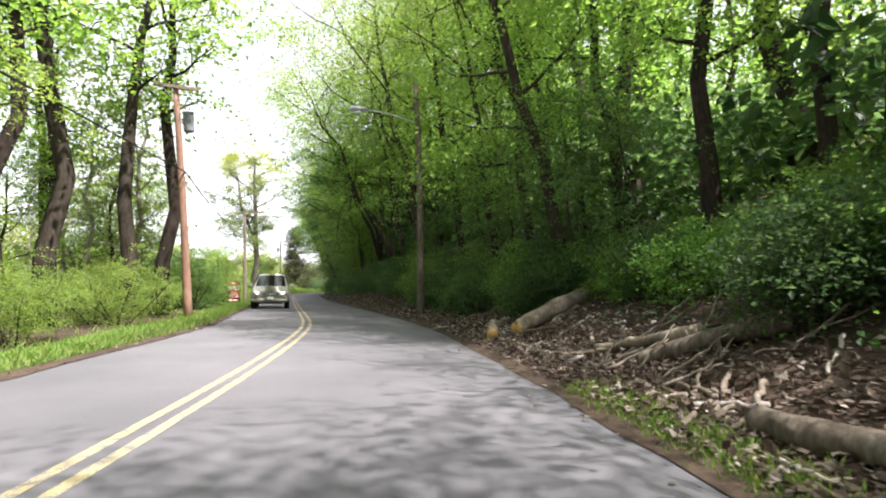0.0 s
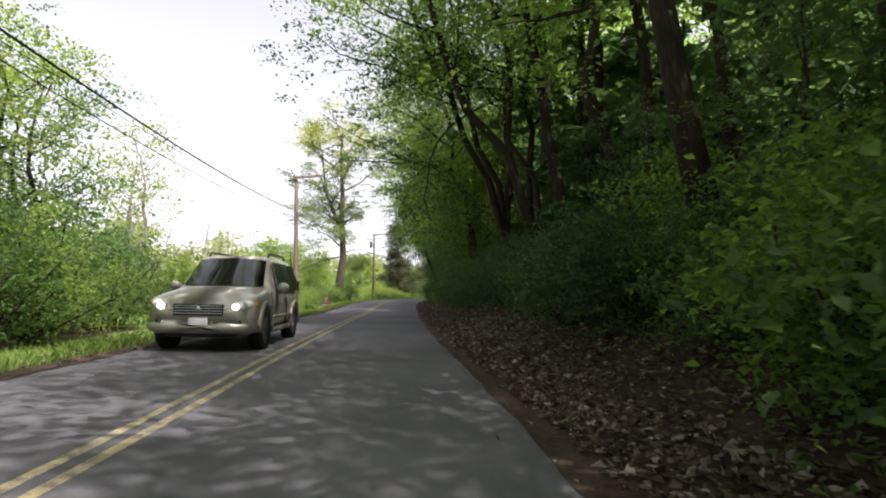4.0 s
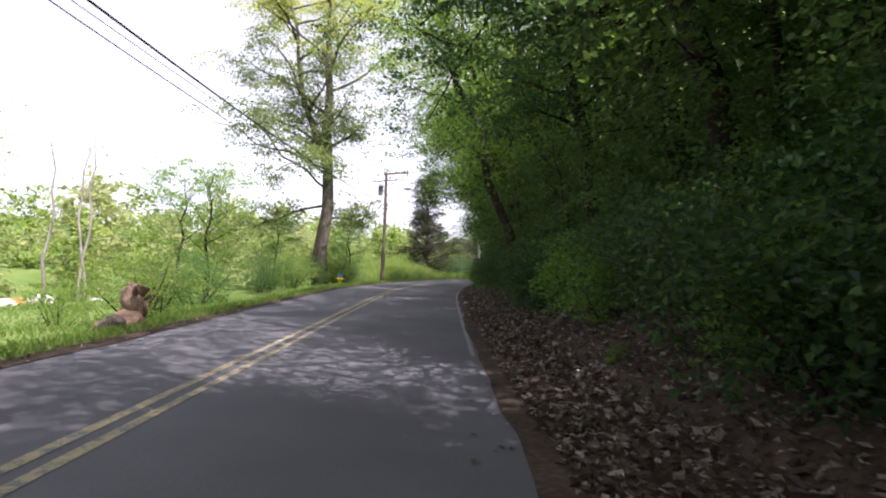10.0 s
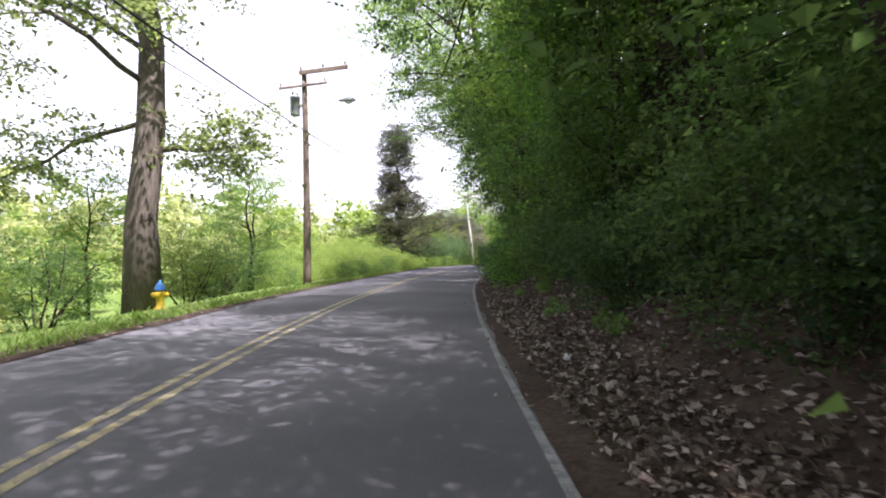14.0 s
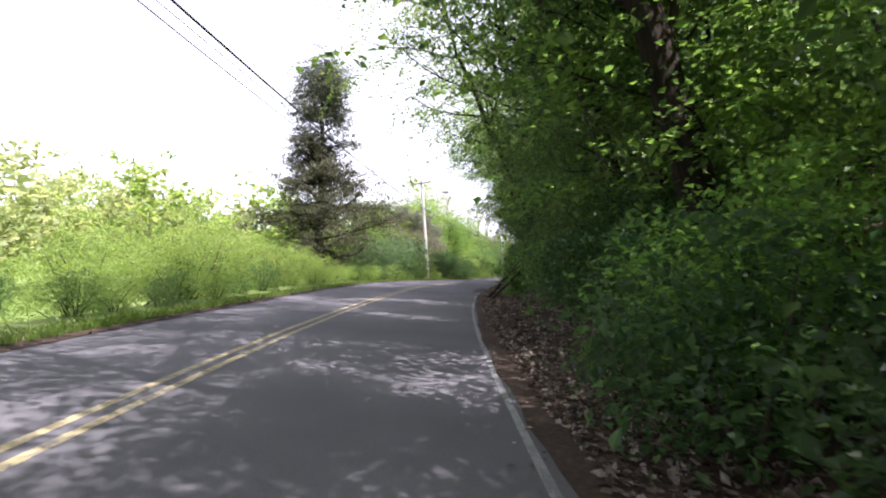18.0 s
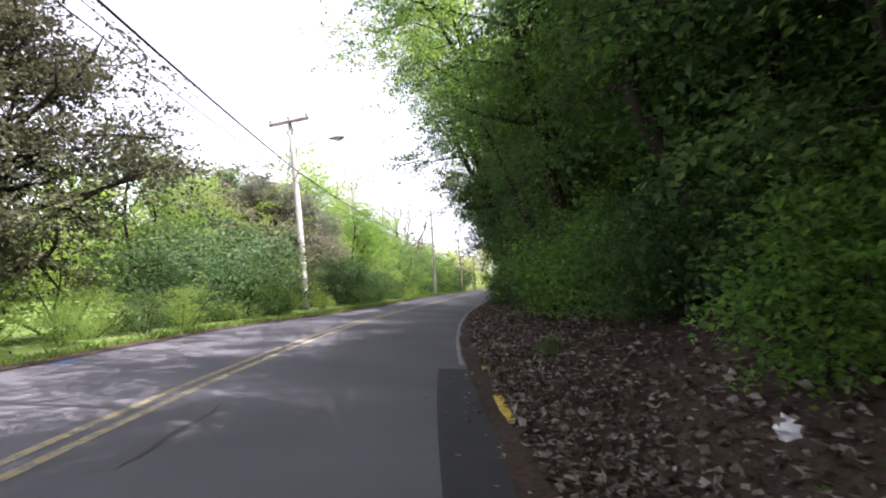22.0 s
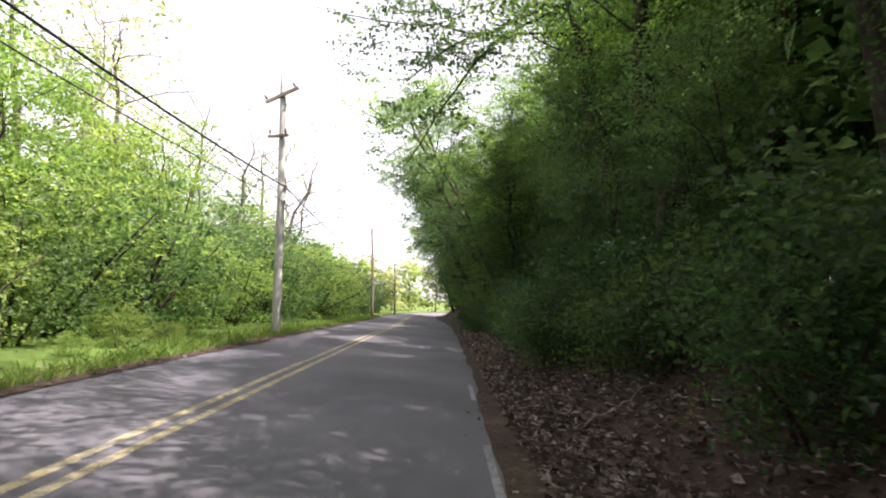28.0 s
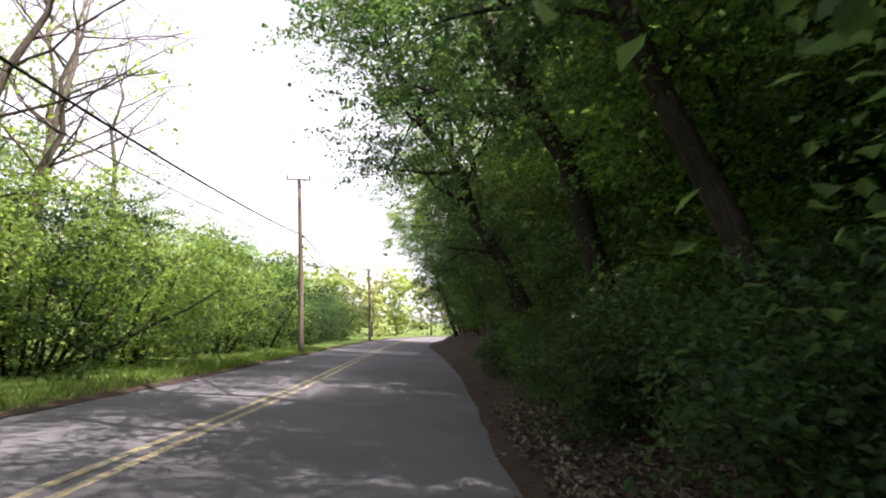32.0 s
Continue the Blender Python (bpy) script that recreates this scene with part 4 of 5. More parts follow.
mass("woodland", "deep sunlit woodland behind the roadside trees", "woodland",
     [(s + rng.uniform(-3, 3), d + rng.uniform(-3, 3), rng.uniform(0.8, 1.15)) for s in np.arange(-20, 275, 6.0) for d in (17, 23, 30, 38, 48, 60, 75) if not (14 < s < 30 and d < 25)], [("deep", 0), ("deep", 1)])

# ---- the open side: woods, clearing, thickets
for s in np.arange(-8, 62, 3.6):
    for d0 in (-6.4, -10.5, -15.5):
        kind = (("spare", int(rng.integers(3))), ("wood", int(rng.integers(3))), ("thicket", int(rng.integers(4))))[int(rng.integers(3))]
        plant(kind, s + rng.uniform(-1.5, 1.5), d0 + rng.uniform(-1.6, 0.8), "tree", "sunlit spring tree beside the road", "tree", "sunlit roadside trees", rng.uniform(0.8, 1.1))
for s in np.arange(-8, 70, 1.9):
    plant(("bright", int(rng.integers(3))), s + rng.uniform(-0.8, 0.8), edge_left(s) - 2.2 - rng.uniform(0, 2.6), "shrub", "sunlit green roadside shrub", "shrub", "sunlit shrubs", rng.uniform(0.35, 0.75))
for s, d, k in ((63, -6.0, 0.95), (66, -7.5, 1.1), (68.5, -6.8, 0.9), (60, -5.2, 0.8), (64.5, -10, 1.3)):
    plant(("bright", 1), s, d, "shrub", "dense dark green shrub at the clearing's edge", "shrub", "sunlit shrubs", k)
for s, d, k in ((65.5, -8.6, 1.05), (68.5, -9.4, 1.15), (61.5, -9.0, 1.2), (71.0, -11.5, 1.2)):
    plant(("thicket", (0, 1, 3, 0)[int(rng.integers(4))]), s, d, "tree", "leafy spring tree at the clearing's edge", "tree", "sunlit roadside trees", k)
for s, d, k in ((85.5, -13.5, 0.65), (83.5, -14.5, 0.75)):
    plant(("bright", 3), s, d, "shrub", "dark green bush in the sunlit clearing", "shrub", "sunlit shrubs", k)
for s, d, k in ((58, -9, 0.9), (64, -12, 0.85), (68, -15, 0.8)):
    plant(("spare", int(rng.integers(3))), s, d, "tree", "thin spring tree at the clearing's edge", "tree", "sunlit roadside trees", k)
for s, d, k in ((100, -20, 1.35), (104, -23, 1.45), (110, -26, 1.3), (97, -26, 1.2), (92, -30, 1.25), (118, -33, 1.2)):
    plant(("spare", int(rng.integers(3))), s, d, "tree", "tall slim pale-leaved tree beyond the clearing", "tree", "trees beyond the clearing", k)
for s, d, k in ((98, -12.5, 0.9), (99.5, -14.5, 1.0), (101, -12.0, 0.75), (103, -15.5, 0.95), (108, -15.0, 1.0), (111, -17.5, 1.1), (96, -16.5, 0.85)):
    plant(("snag", int(rng.integers(2))), s, d, "dead_tree", "slim bare pale trunk standing in the clearing", "tree", "bare trunks", k, lean=rng.uniform(-4, 4))
for s in np.arange(90, 113, 1.9):
    plant(("bright", int(rng.integers(3))), s, edge_left(s) - 2.4 - rng.uniform(0, 3.0), "shrub", "sunlit green roadside shrub", "shrub", "sunlit shrubs", rng.uniform(0.3, 0.62))
for s in np.r_[112.0, np.arange(120, 148, 2.0)]:
    plant(("bright", int(rng.integers(3))), s, edge_left(s) - 3.4 - rng.uniform(0, 4), "shrub", "sunlit green shrub below the road's edge", "shrub", "sunlit shrubs", rng.uniform(0.5, 0.9))
for s, d, k in ((140.5, -6.6, 0.8), (143.0, -7.4, 0.9), (145.5, -8.2, 0.95), (148.5, -9.6, 1.0), (150.5, -12.5, 1.2), (153.5, -14.0, 1.25), (147.0, -13.5, 1.2), (142.5, -11.5, 1.1), (152.0, -8.6, 0.9), (155.5, -11.5, 1.15), (160.0, -11.5, 1.2), (164.0, -11.0, 1.15), (168.0, -10.0, 1.15), (149.5, -6.4, 0.62), (152.5, -6.2, 0.55), (146.0, -6.0, 0.6)):
    plant(("bright", (0, 2)[int(rng.integers(2))]), s, d, "shrub", "sunlit yellow-green shrub on the slope below the road", "shrub", "sunlit shrubs", k)
for s in np.arange(131, 193, 1.3):
    plant(("bright", (0, 1, 2)[int(rng.integers(3))]), s + rng.uniform(-0.4, 0.4), edge_left(s) - 0.95 - rng.uniform(0, 0.9), "shrub", "low green growth at the open edge of the road", "shrub", "low verge growth", rng.uniform(0.14, 0.34) * (1.0 if s < 160 else 0.75))
for s, d, k in ((109, -9.5, 0.9), (112, -12.5, 1.0), (122, -11, 0.8), (126, -6.6, 0.75), (129, -7.8, 0.8)):
    plant(("thicket", int(rng.integers(4))), s, d, "tree", "slender leafy tree below the road's edge", "tree", "thicket trees", k)
for s in np.arange(161.0, 256, 1.9):
    k = 0.5 if s < 170 else 0.66 if s < 185 else 1.05
    # Dark-leaved kinds are mixed in to stand for the hedge's shadowed hollows.
    plant(("bright", (0, 3, 1, 3)[int(rng.integers(4))] if s < 188 else (1, 3, 2, 3)[int(rng.integers(4))] if s > 198 else (0, 1, 3, 3)[int(rng.integers(4))]), s + rng.uniform(-0.8, 0.8), edge_left(s) - (1.35 if s < 186 else 2.9) - rng.uniform(0, 1.3), "shrub", "sunlit green roadside shrub", "shrub", "sunlit shrubs", k * rng.uniform(0.55, 1.35))
    plant(("thicket", (1, 3, 1, 2)[int(rng.integers(4))]) if s > 196 else ("thicket", int(rng.integers(4))) if s < 180 else ("thicket", (0, 2, 0, 3)[int(rng.integers(4))]), s + rng.uniform(-1, 1), edge_left(s) - (5.2 if s < 200 else 6.2) - rng.uniform(0, 3), "tree", "bright green thicket tree by the road", "tree", "thicket trees", rng.uniform(0.65, 0.95) * (1.0 if s < 180 else 1.2 if s < 199 else 1.0))
for s, d, k in ((168.5, -8.6, 0.80), (171.0, -8.4, 0.92), (173.5, -7.4, 0.85), (176.5, -7.6, 0.8), (180.0, -8.0, 0.75), (183.5, -8.4, 0.7)):
    plant(("dry", int(rng.integers(2))), s, d, "conifer", "brownish dry cedar tangled with vines", "conifer", "dry cedars", k)
for s, d, k in ((161.5, -5.6, 0.8), (164.0, -5.4, 1.0), (166.4, -5.6, 0.86)):
    plant(("hedge", 0), s, d, "shrub", "dense grey-green shrub with silvery leaves", "shrub", "silvery shrubs", k)
for s, d, k, l in ((196, -10.5, 1.2, 0), (201.5, -11, 1.25, -3), (206, -10, 1.05, 2), (211, -9.2, 1.1, -6), (214, -8.6, 1.15, -10), (216.5, -8.0, 1.0, -14), (219, -9.5, 1.3, 3), (222, -11, 1.35, -4), (226, -10, 1.2, 0)):
    plant(("bare", int(rng.integers(2))), s, d, "tree", "half-bare dead tree rising behind the thicket", "tree", "half-bare trees", k, lean=l)
for s in np.arange(186, 225, 4.5):
    plant(("spare", int(rng.integers(3))), s + rng.uniform(-1, 1), edge_left(s) - 9 - rng.uniform(0, 4), "tree", "thin half-bare tree rising behind the thicket", "tree", "thin trees", rng.uniform(0.85, 1.15))
xy = (117.5, -6.1)
plant(("giant", 0), *xy, "giant_tree", "huge old tree with furrowed pale trunk and yellow-green top", "tree", turn=0, lean=2.0)
plant(("cedar", 0), 157.6, -8.0, "red_cedar", "tall grey-brown red cedar with dark trunk at the road's edge", "conifer", turn=10, wide=1.0, lean=4.0)
mass("roadside_wood", "spring woodland behind the sunlit roadside trees", "woodland",
     [(s + rng.uniform(-2, 2), d + rng.uniform(-2, 2), rng.uniform(0.6, 0.95)) for s in np.arange(-20, 60, 6.5) for d in (-21, -27, -34)], [("deep", 0), ("deep", 1)])
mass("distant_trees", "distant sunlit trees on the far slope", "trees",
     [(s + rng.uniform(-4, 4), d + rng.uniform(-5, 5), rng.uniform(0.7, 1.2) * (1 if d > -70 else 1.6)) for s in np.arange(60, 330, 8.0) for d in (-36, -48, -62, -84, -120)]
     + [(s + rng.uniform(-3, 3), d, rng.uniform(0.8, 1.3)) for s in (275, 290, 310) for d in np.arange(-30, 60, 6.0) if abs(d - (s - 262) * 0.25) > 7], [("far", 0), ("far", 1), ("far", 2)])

# ---------------------------------------------------------------- ground cover


def scatter(name, label, category, n, s_range, d_of, size, mat, seed, flat=0.8, lift=0.02, keep=None, tall=None):
    """Loose leaves strewn over the ground, as one object of stuff."""
    g = np.random.default_rng(seed)
    s = g.uniform(*s_range, n)
    d = d_of(g, s)
    if keep is not None:
        ok = keep(s, d)
        s, d = s[ok], d[ok]
    xy = at(s, d)
    z = np.where((d < edge_right(s)) & (d > edge_left(s)), base(s) + 0.006, height(s, d))
    c = np.concatenate([xy, (z + g.uniform(0.2, 1, len(s)) * lift)[:, None]], -1)
    v, f = leaves(c, size, seed + 1, flat)
    low = np.repeat(c[:, 2] - lift * 0.2 + 0.003, 4)
    v[:, 2] = np.maximum(v[:, 2], low)
    return tagged(new(name, mesh_of(name, v, f, M[mat])), label, category, kind="stuff")


def litter_d(g, s):
    return edge_right(s) + 0.12 + np.abs(g.normal(size=len(s))) * 1.15


scatter("leaf_litter", "brown and pale dead leaves strewn over the shoulder and bank", "leaf litter", 190000, (24, 212), litter_d, 0.086, "litter", 301, flat=0.12, lift=0.06)
scatter("leaf_litter", "scattered dead leaves thinning out along the asphalt's edge", "leaf litter", 2200, (22, 214), lambda g, s: edge_right(s) + 0.1 - np.abs(g.normal(size=len(s))) * 0.22, 0.06, "litter", 303, flat=0.9, lift=0.006)
scatter("leaf_litter", "dry brown leaves along the open verge", "leaf litter", 9000, (24, 200), lambda g, s: edge_left(s) + 0.05 - np.abs(g.normal(size=len(s))) * 0.45, 0.07, "litter", 304, flat=0.6, lift=0.03)
scatter("ivy", "dark green ivy and creepers covering the bank", "ivy", 80000, (20, 226), lambda g, s: edge_right(s) + 1.5 + g.uniform(0, 1, len(s)) ** 0.7 * 6.0, 0.082, "ivy", 305, flat=0.6, lift=0.28,
        keep=lambda s, d: wobble(s, d, 1.9, 1.0) + 0.35 * (d - edge_right(s) - 2.4) > -0.1)


def blades(name, label, n, s_range, d_of, tall, seed, mat="grass"):
    """Grass blades as one object of stuff."""
    g = np.random.default_rng(seed)
    s = g.uniform(*s_range, n)
    d = d_of(g, s)
    ok = ~on_drive(s, d) | (g.uniform(0, 1, n) < 0.35)
    s, d = s[ok], d[ok]
    n = len(s)
    xy = at(s, d)
    z = height(s, d)
    c = np.concatenate([xy, z[:, None] - 0.01], -1)
    w = g.uniform(0, 2 * np.pi, n)
    side = np.stack([np.cos(w), np.sin(w), 0 * w], -1) * g.uniform(0.005, 0.012, (n, 1))
    h = tall * g.uniform(0.4, 1.2, (n, 1))
    tip = np.concatenate([g.normal(size=(n, 2)) * 0.4 * h, h], -1)
    v = np.stack([c - side, c + side, c + tip * 0.55 * (0.7, 0.7, 1.15) + side * 0.7, c + tip], 1)
    i = np.arange(n)[:, None] * 4
    return tagged(new(name, mesh_of(name, v.reshape(-1, 3), np.concatenate([i + (0, 1, 2), i + (0, 2, 3)]), M[mat])), label, "grass", kind="stuff")


def verge(width):
    return lambda g, s: edge_left(s) - 0.12 - np.abs(g.normal(size=len(s))) * width


blades("verge_grass", "sunlit green grass along the open verge", 42000, (22, 232), lambda g, s: edge_left(s) - 0.12 - np.abs(g.normal(size=len(s))) * np.interp(s, [0, 100, 120, 150, 184, 190, 240], [0.75, 0.75, 0.30, 0.10, 0.14, 0.6, 0.7]), 0.16, 311)
blades("clearing_grass", "tufted sunlit grass in the clearing behind the sign", 20000, (72, 101), lambda g, s: edge_left(s) - 0.2 - g.uniform(0, 1, len(s)) ** 1.3 * 14, 0.15, 313)
blades("shoulder_weeds", "fresh green weeds at the shaded shoulder", 3400, (31, 35.5), lambda g, s: edge_right(s) + 0.25 + 0.13 * g.normal(size=len(s)), 0.085, 315)

# ---------------------------------------------------------------- poles, lamps and cables


def lathe(name, profile, mat, sides=20, smooth=True):
    """A turned body from rows of radius, height."""
    p = np.array(profile, float)
    w = np.linspace(0, 2 * np.pi, sides, endpoint=False)
    v = np.stack([p[:, :1] * np.cos(w), p[:, :1] * np.sin(w), np.repeat(p[:, 1:], sides, 1)], -1).reshape(-1, 3)
    i = np.arange(len(p) - 1)[:, None] * sides
    j, k = np.arange(sides), (np.arange(sides) + 1) % sides
    f = np.stack([i + j, i + k, i + sides + k, i + sides + j], -1).reshape(-1, 4)
    return mesh_of(name, v, f, mat, smooth=smooth)


INSULATOR = lathe("insulator", [(0, 0), (0.018, 0), (0.018, 0.05), (0.05, 0.06), (0.052, 0.085), (0.03, 0.10), (0.045, 0.12), (0.04, 0.15), (0.015, 0.165), (0, 0.165)], M["ceramic"], 12)


def lamp_head(parent, x, z, way, y=0.0):
    """A drop-lens street lamp head whose long side points along x."""
    head = part("lamp_head", tube("lamp_head", [(x, y, z), (x + 0.08 * way, y, z + 0.015), (x + 0.3 * way, y, z + 0.03), (x + 0.55 * way, y, z + 0.02), (x + 0.66 * way, y, z)], [0.035, 0.07, 0.105, 0.10, 0.04], M["can"], 12), parent, "grey street lamp head")
    part("lens", tube("lens", [(x + 0.24 * way, y, z - 0.06), (x + 0.36 * way, y, z - 0.085), (x + 0.52 * way, y, z - 0.06)], [0.05, 0.075, 0.04], M["lens"], 10), head)


def utility_pole(s, d, tall, mat, label, radius=0.15, lean=0.0, pitch=0.0, arms=(), transformer=None, lamp=None, hang=6.0):
    """A wooden pole with its crossarms (offset along x, half-lengths, drop, tilt), transformer (side, drop) and lamp (reach, drop, rise)."""
    ob = thing("utility_pole", stand(s, d, float(height(s, d)) - 0.02, lean, 0, 1, None, pitch), label, "utility pole", "utility poles")
    k = np.linspace(0, 1, 9)
    part("pole", tube("pole", np.stack([0.03 * np.sin(k * 3), 0.02 * np.sin(k * 4), -0.4 + (tall + 0.4) * k], -1), radius * (1.05 - 0.4 * k), M[mat], 14), ob)
    for x0, x1, drop, tilt, thick in arms:
        z = tall - drop
        arm = part("crossarm", box(x0, x1, -radius * 0.72 - 0.09, -radius * 0.72, z - thick / 2, z + thick / 2, M["pole"], 0.008, "crossarm"), ob, "", pose(0, 0, z, 0, tilt, 0) @ pose(0, 0, -z))
        for x in np.linspace(x0 + 0.08, x1 - 0.08, 3 if x1 - x0 > 1.2 else 2):
            part("insulator", INSULATOR, arm, "", pose(x, -radius * 0.72 - 0.045, z + thick / 2, 0, 0, 0))
        for side in (-1, 1):
            reach = x1 if side > 0 else x0
            if abs(reach) > 0.5:
                part("brace", tube("brace", [(0.06 * side, -radius * 0.8, z - 0.45), (reach * 0.55, -radius * 0.72 - 0.045, z - thick / 2)], 0.014, M["steel"], 6), ob)
    if transformer:
        side, drop = transformer
        z, x = tall - drop, side * (radius + 0.22)
        can = part("transformer", lathe("transformer", [(0, -0.38), (0.17, -0.38), (0.19, -0.34), (0.19, 0.30), (0.205, 0.31), (0.205, 0.34), (0.12, 0.40), (0, 0.41)], M["can"]), ob, "grey cylindrical transformer", pose(x, 0, z))
        part("bushing", INSULATOR, can, "", pose(0.06, 0.05, 0.38))
        part("bushing", INSULATOR, can, "", pose(-0.07, -0.04, 0.38))
        part("bracket", box(min(0.05 * side, x - 0.1 * side), max(0.05 * side, x - 0.1 * side), -0.04, 0.04, z - 0.06, z + 0.02, M["steel"], 0.006, "bracket"), ob)
    if lamp:
        reach, drop, rise = lamp
        u = np.linspace(0, 1, 9)
        way = 1 if reach > 0 else -1
        part("lamp_arm", tube("lamp_arm", np.stack([reach * u, 0 * u, tall - drop + rise * np.sin(u * np.pi / 2)], -1), 0.022, M["steel"], 8), ob)
        lamp_head(ob, reach, tall - drop + rise, way)
    if hang:
        for z in (hang, hang - 0.42):
            part("clamp", box(radius * 0.7, radius * 0.7 + 0.1, -0.04, 0.04, z - 0.05, z + 0.05, M["ceramic"], 0.01, "clamp"), ob)
    return ob


POLES = [(51.7, -4.0, 8.4), (84.9, -4.33, 8.2), (123.5, -3.25, 8.25), (168.0, -3.75, 7.85), (194.8, -2.3, 8.2), (226.5, -2.55, 7.4), (254.0, -2.5, 6.4)]
utility_pole(*POLES[0], hang=5.2, mat="pole_red", label="reddish-brown wooden utility pole with transformer on the verge", arms=((-0.7, 0.8, 0.12, 8, 0.11),), transformer=(1, 1.35), lean=4.6)
utility_pole(*POLES[1], hang=6.0, mat="pole", label="dark brown utility pole with one-sided crossarm beside the sign", radius=0.155, arms=((-0.15, 1.75, 0.14, -6, 0.13),), lean=1.6)
utility_pole(*POLES[2], hang=5.8, mat="pole", label="weathered utility pole with transformer, crossarms and street lamp", arms=((-0.15, 1.75, 0.12, -5, 0.15), (-0.95, 0.95, 0.62, -5, 0.08)), transformer=(-1, 1.35), lamp=(1.35, 1.75, 0.55), lean=0.5)
utility_pole(*POLES[3], hang=5.6, mat="pole_grey", label="pale grey utility pole with crossarm and street lamp in the thicket", radius=0.15, arms=((-0.85, 0.85, 0.12, -4, 0.12),), lamp=(1.6, 1.35, 0.35), lean=6.8)
utility_pole(*POLES[4], hang=4.2, mat="pole_grey", label="pale grey utility pole with tilted crossarms on the grass verge", radius=0.125, arms=((-0.5, 0.55, 1.3, -26, 0.09), (-0.36, 0.25, 2.5, -4, 0.08)), lean=4.4)
utility_pole(*POLES[5], hang=4.9, mat="pole", label="dark slim utility pole with a thin crossarm before the hedge", radius=0.115, arms=((-0.55, 0.55, 0.06, 4, 0.05),), lean=5.6)
utility_pole(*POLES[6], hang=4.2, mat="pole", label="far dark utility pole by the bend", radius=0.12, arms=((-0.6, 0.6, 0.1, 0, 0.07),), lean=5.0)

post = thing("street_lamp", stand(49.3, 3.9, None, 1.0), "street lamp on a bare wooden post at the bank's foot", "street lamp")
u = np.linspace(0, 1, 12)
part("post", tube("post", np.stack([0.10 * np.sin(u * 3.0) - 0.12 * u, 0.05 * np.sin(u * 5), -0.4 + 8.6 * u], -1), 0.14 - 0.045 * u, M["bark"], 14), post)
part("lamp_arm", tube("lamp_arm", np.stack([-0.1 - 1.7 * u, 0 * u, 6.8 + 0.35 * np.sin(u * np.pi / 2)], -1), 0.022, M["steel"], 8), post)
lamp_head(post, -1.8, 7.15, -1)

HANG = [5.2, 5.2, 6.0, 5.8, 5.6, 4.2, 4.9, 4.2]
LEAN = [4.6, 4.6, 1.6, 0.5, 6.8, 4.4, 5.6, 5.0]
for low, r, sag, x in ((0.0, 0.026, 0.45, 0.17), (0.06, 0.009, 0.35, -0.12), (0.42, 0.013, 0.5, 0.15)):
    ends = [(-16, -4.2, 8.0), *POLES]
    for (s0, d0, _), (s1, d1, _), z0, z1, l0, l1 in zip(ends, ends[1:], HANG, HANG[1:], LEAN, LEAN[1:]):
        a, b = at(s0, d0 + x - z0 * math.sin(radians(l0))), at(s1, d1 + x - z1 * math.sin(radians(l1)))
        k = np.linspace(0, 1, 17)
        za, zb = float(height(s0, d0)) + z0 - low, float(height(s1, d1)) + z1 - low
        pts = np.stack([a[0] + (b[0] - a[0]) * k, a[1] + (b[1] - a[1]) * k, za + (zb - za) * k - sag * 4 * k * (1 - k)], -1)
        tagged(new("utility_wire", tube("utility_wire", pts, r, M["wire"], 6)), "thick black cable strung between utility poles" if r > 0.02 else "thin black wire strung between utility poles", "cable", "cables along the road")

# ---------------------------------------------------------------- sign
SIGN = stand(85.6, -5.35, None, 0, 14, 0.93, 0.86)
sign = thing("sign", SIGN, "red and white property sign in a black frame on the grass", "sign")
for x in (-0.62, 0.62):
    part("post", box(x - 0.03, x + 0.03, -0.03, 0.03, -0.25, 1.78, M["black"], 0.006, "post"), sign)
part("rail", box(-0.59, 0.59, -0.02, 0.02, 1.66, 1.72, M["black"], 0.005, "rail"), sign)
part("rail", box(-0.59, 0.59, -0.02, 0.02, 0.42, 0.52, M["black"], 0.005, "rail"), sign)
top = part("banner", box(-0.6, 0.6, -0.028, 0.0, 1.74, 2.06, M["red"], 0.004, "banner"), sign, "red top banner")
white = part("panel", box(-0.585, 0.585, -0.03, 0.0, 1.24, 1.655, M["panel"], 0.004, "panel"), sign, "white panel")
red = part("panel", box(-0.585, 0.585, -0.03, 0.0, 0.525, 1.236, M["red"], 0.004, "panel"), sign, "red panel")
foot = part("banner", box(-0.6, 0.6, -0.028, 0.0, 0.14, 0.415, M["red_dark"], 0.004, "banner"), sign, "dark red lower banner")


def bar(parent, x0, x1, z0, z1, mat):
    part("bar", box(x0, x1, -0.035, -0.029, z0, z1, M[mat], 0, "bar"), parent)


bar(top, -0.22, 0.28, 1.90, 1.98, "letter"), bar(top, -0.30, 0.40, 1.80, 1.84, "letter")
bar(white, -0.50, -0.06, 1.42, 1.50, "ink"), bar(white, 0.04, 0.52, 1.40, 1.53, "ink"), bar(white, 0.08, 0.48, 1.34, 1.37, "ink")
bar(red, -0.48, 0.48, 0.80, 0.825, "letter"), bar(red, -0.50, 0.50, 0.765, 0.785, "letter")
for x in (-0.42, -0.28, -0.14, 0.06, 0.20, 0.34, 0.48):
    bar(red, x - 0.05, x + 0.05, 0.58, 0.71, "letter")
bar(foot, -0.52, -0.12, 0.24, 0.33, "letter"), bar(foot, 0.0, 0.5, 0.24, 0.33, "letter")
text = bpy.data.curves.new("lettering", "FONT")
text.body, text.size, text.align_x, text.extrude = "AVAILABLE", 0.225, "CENTER", 0.003
curve = bpy.data.objects.new("lettering", text)
flat_text = bpy.data.meshes.new_from_object(curve)
bpy.data.objects.remove(curve)
flat_text.materials.append(M["letter"])
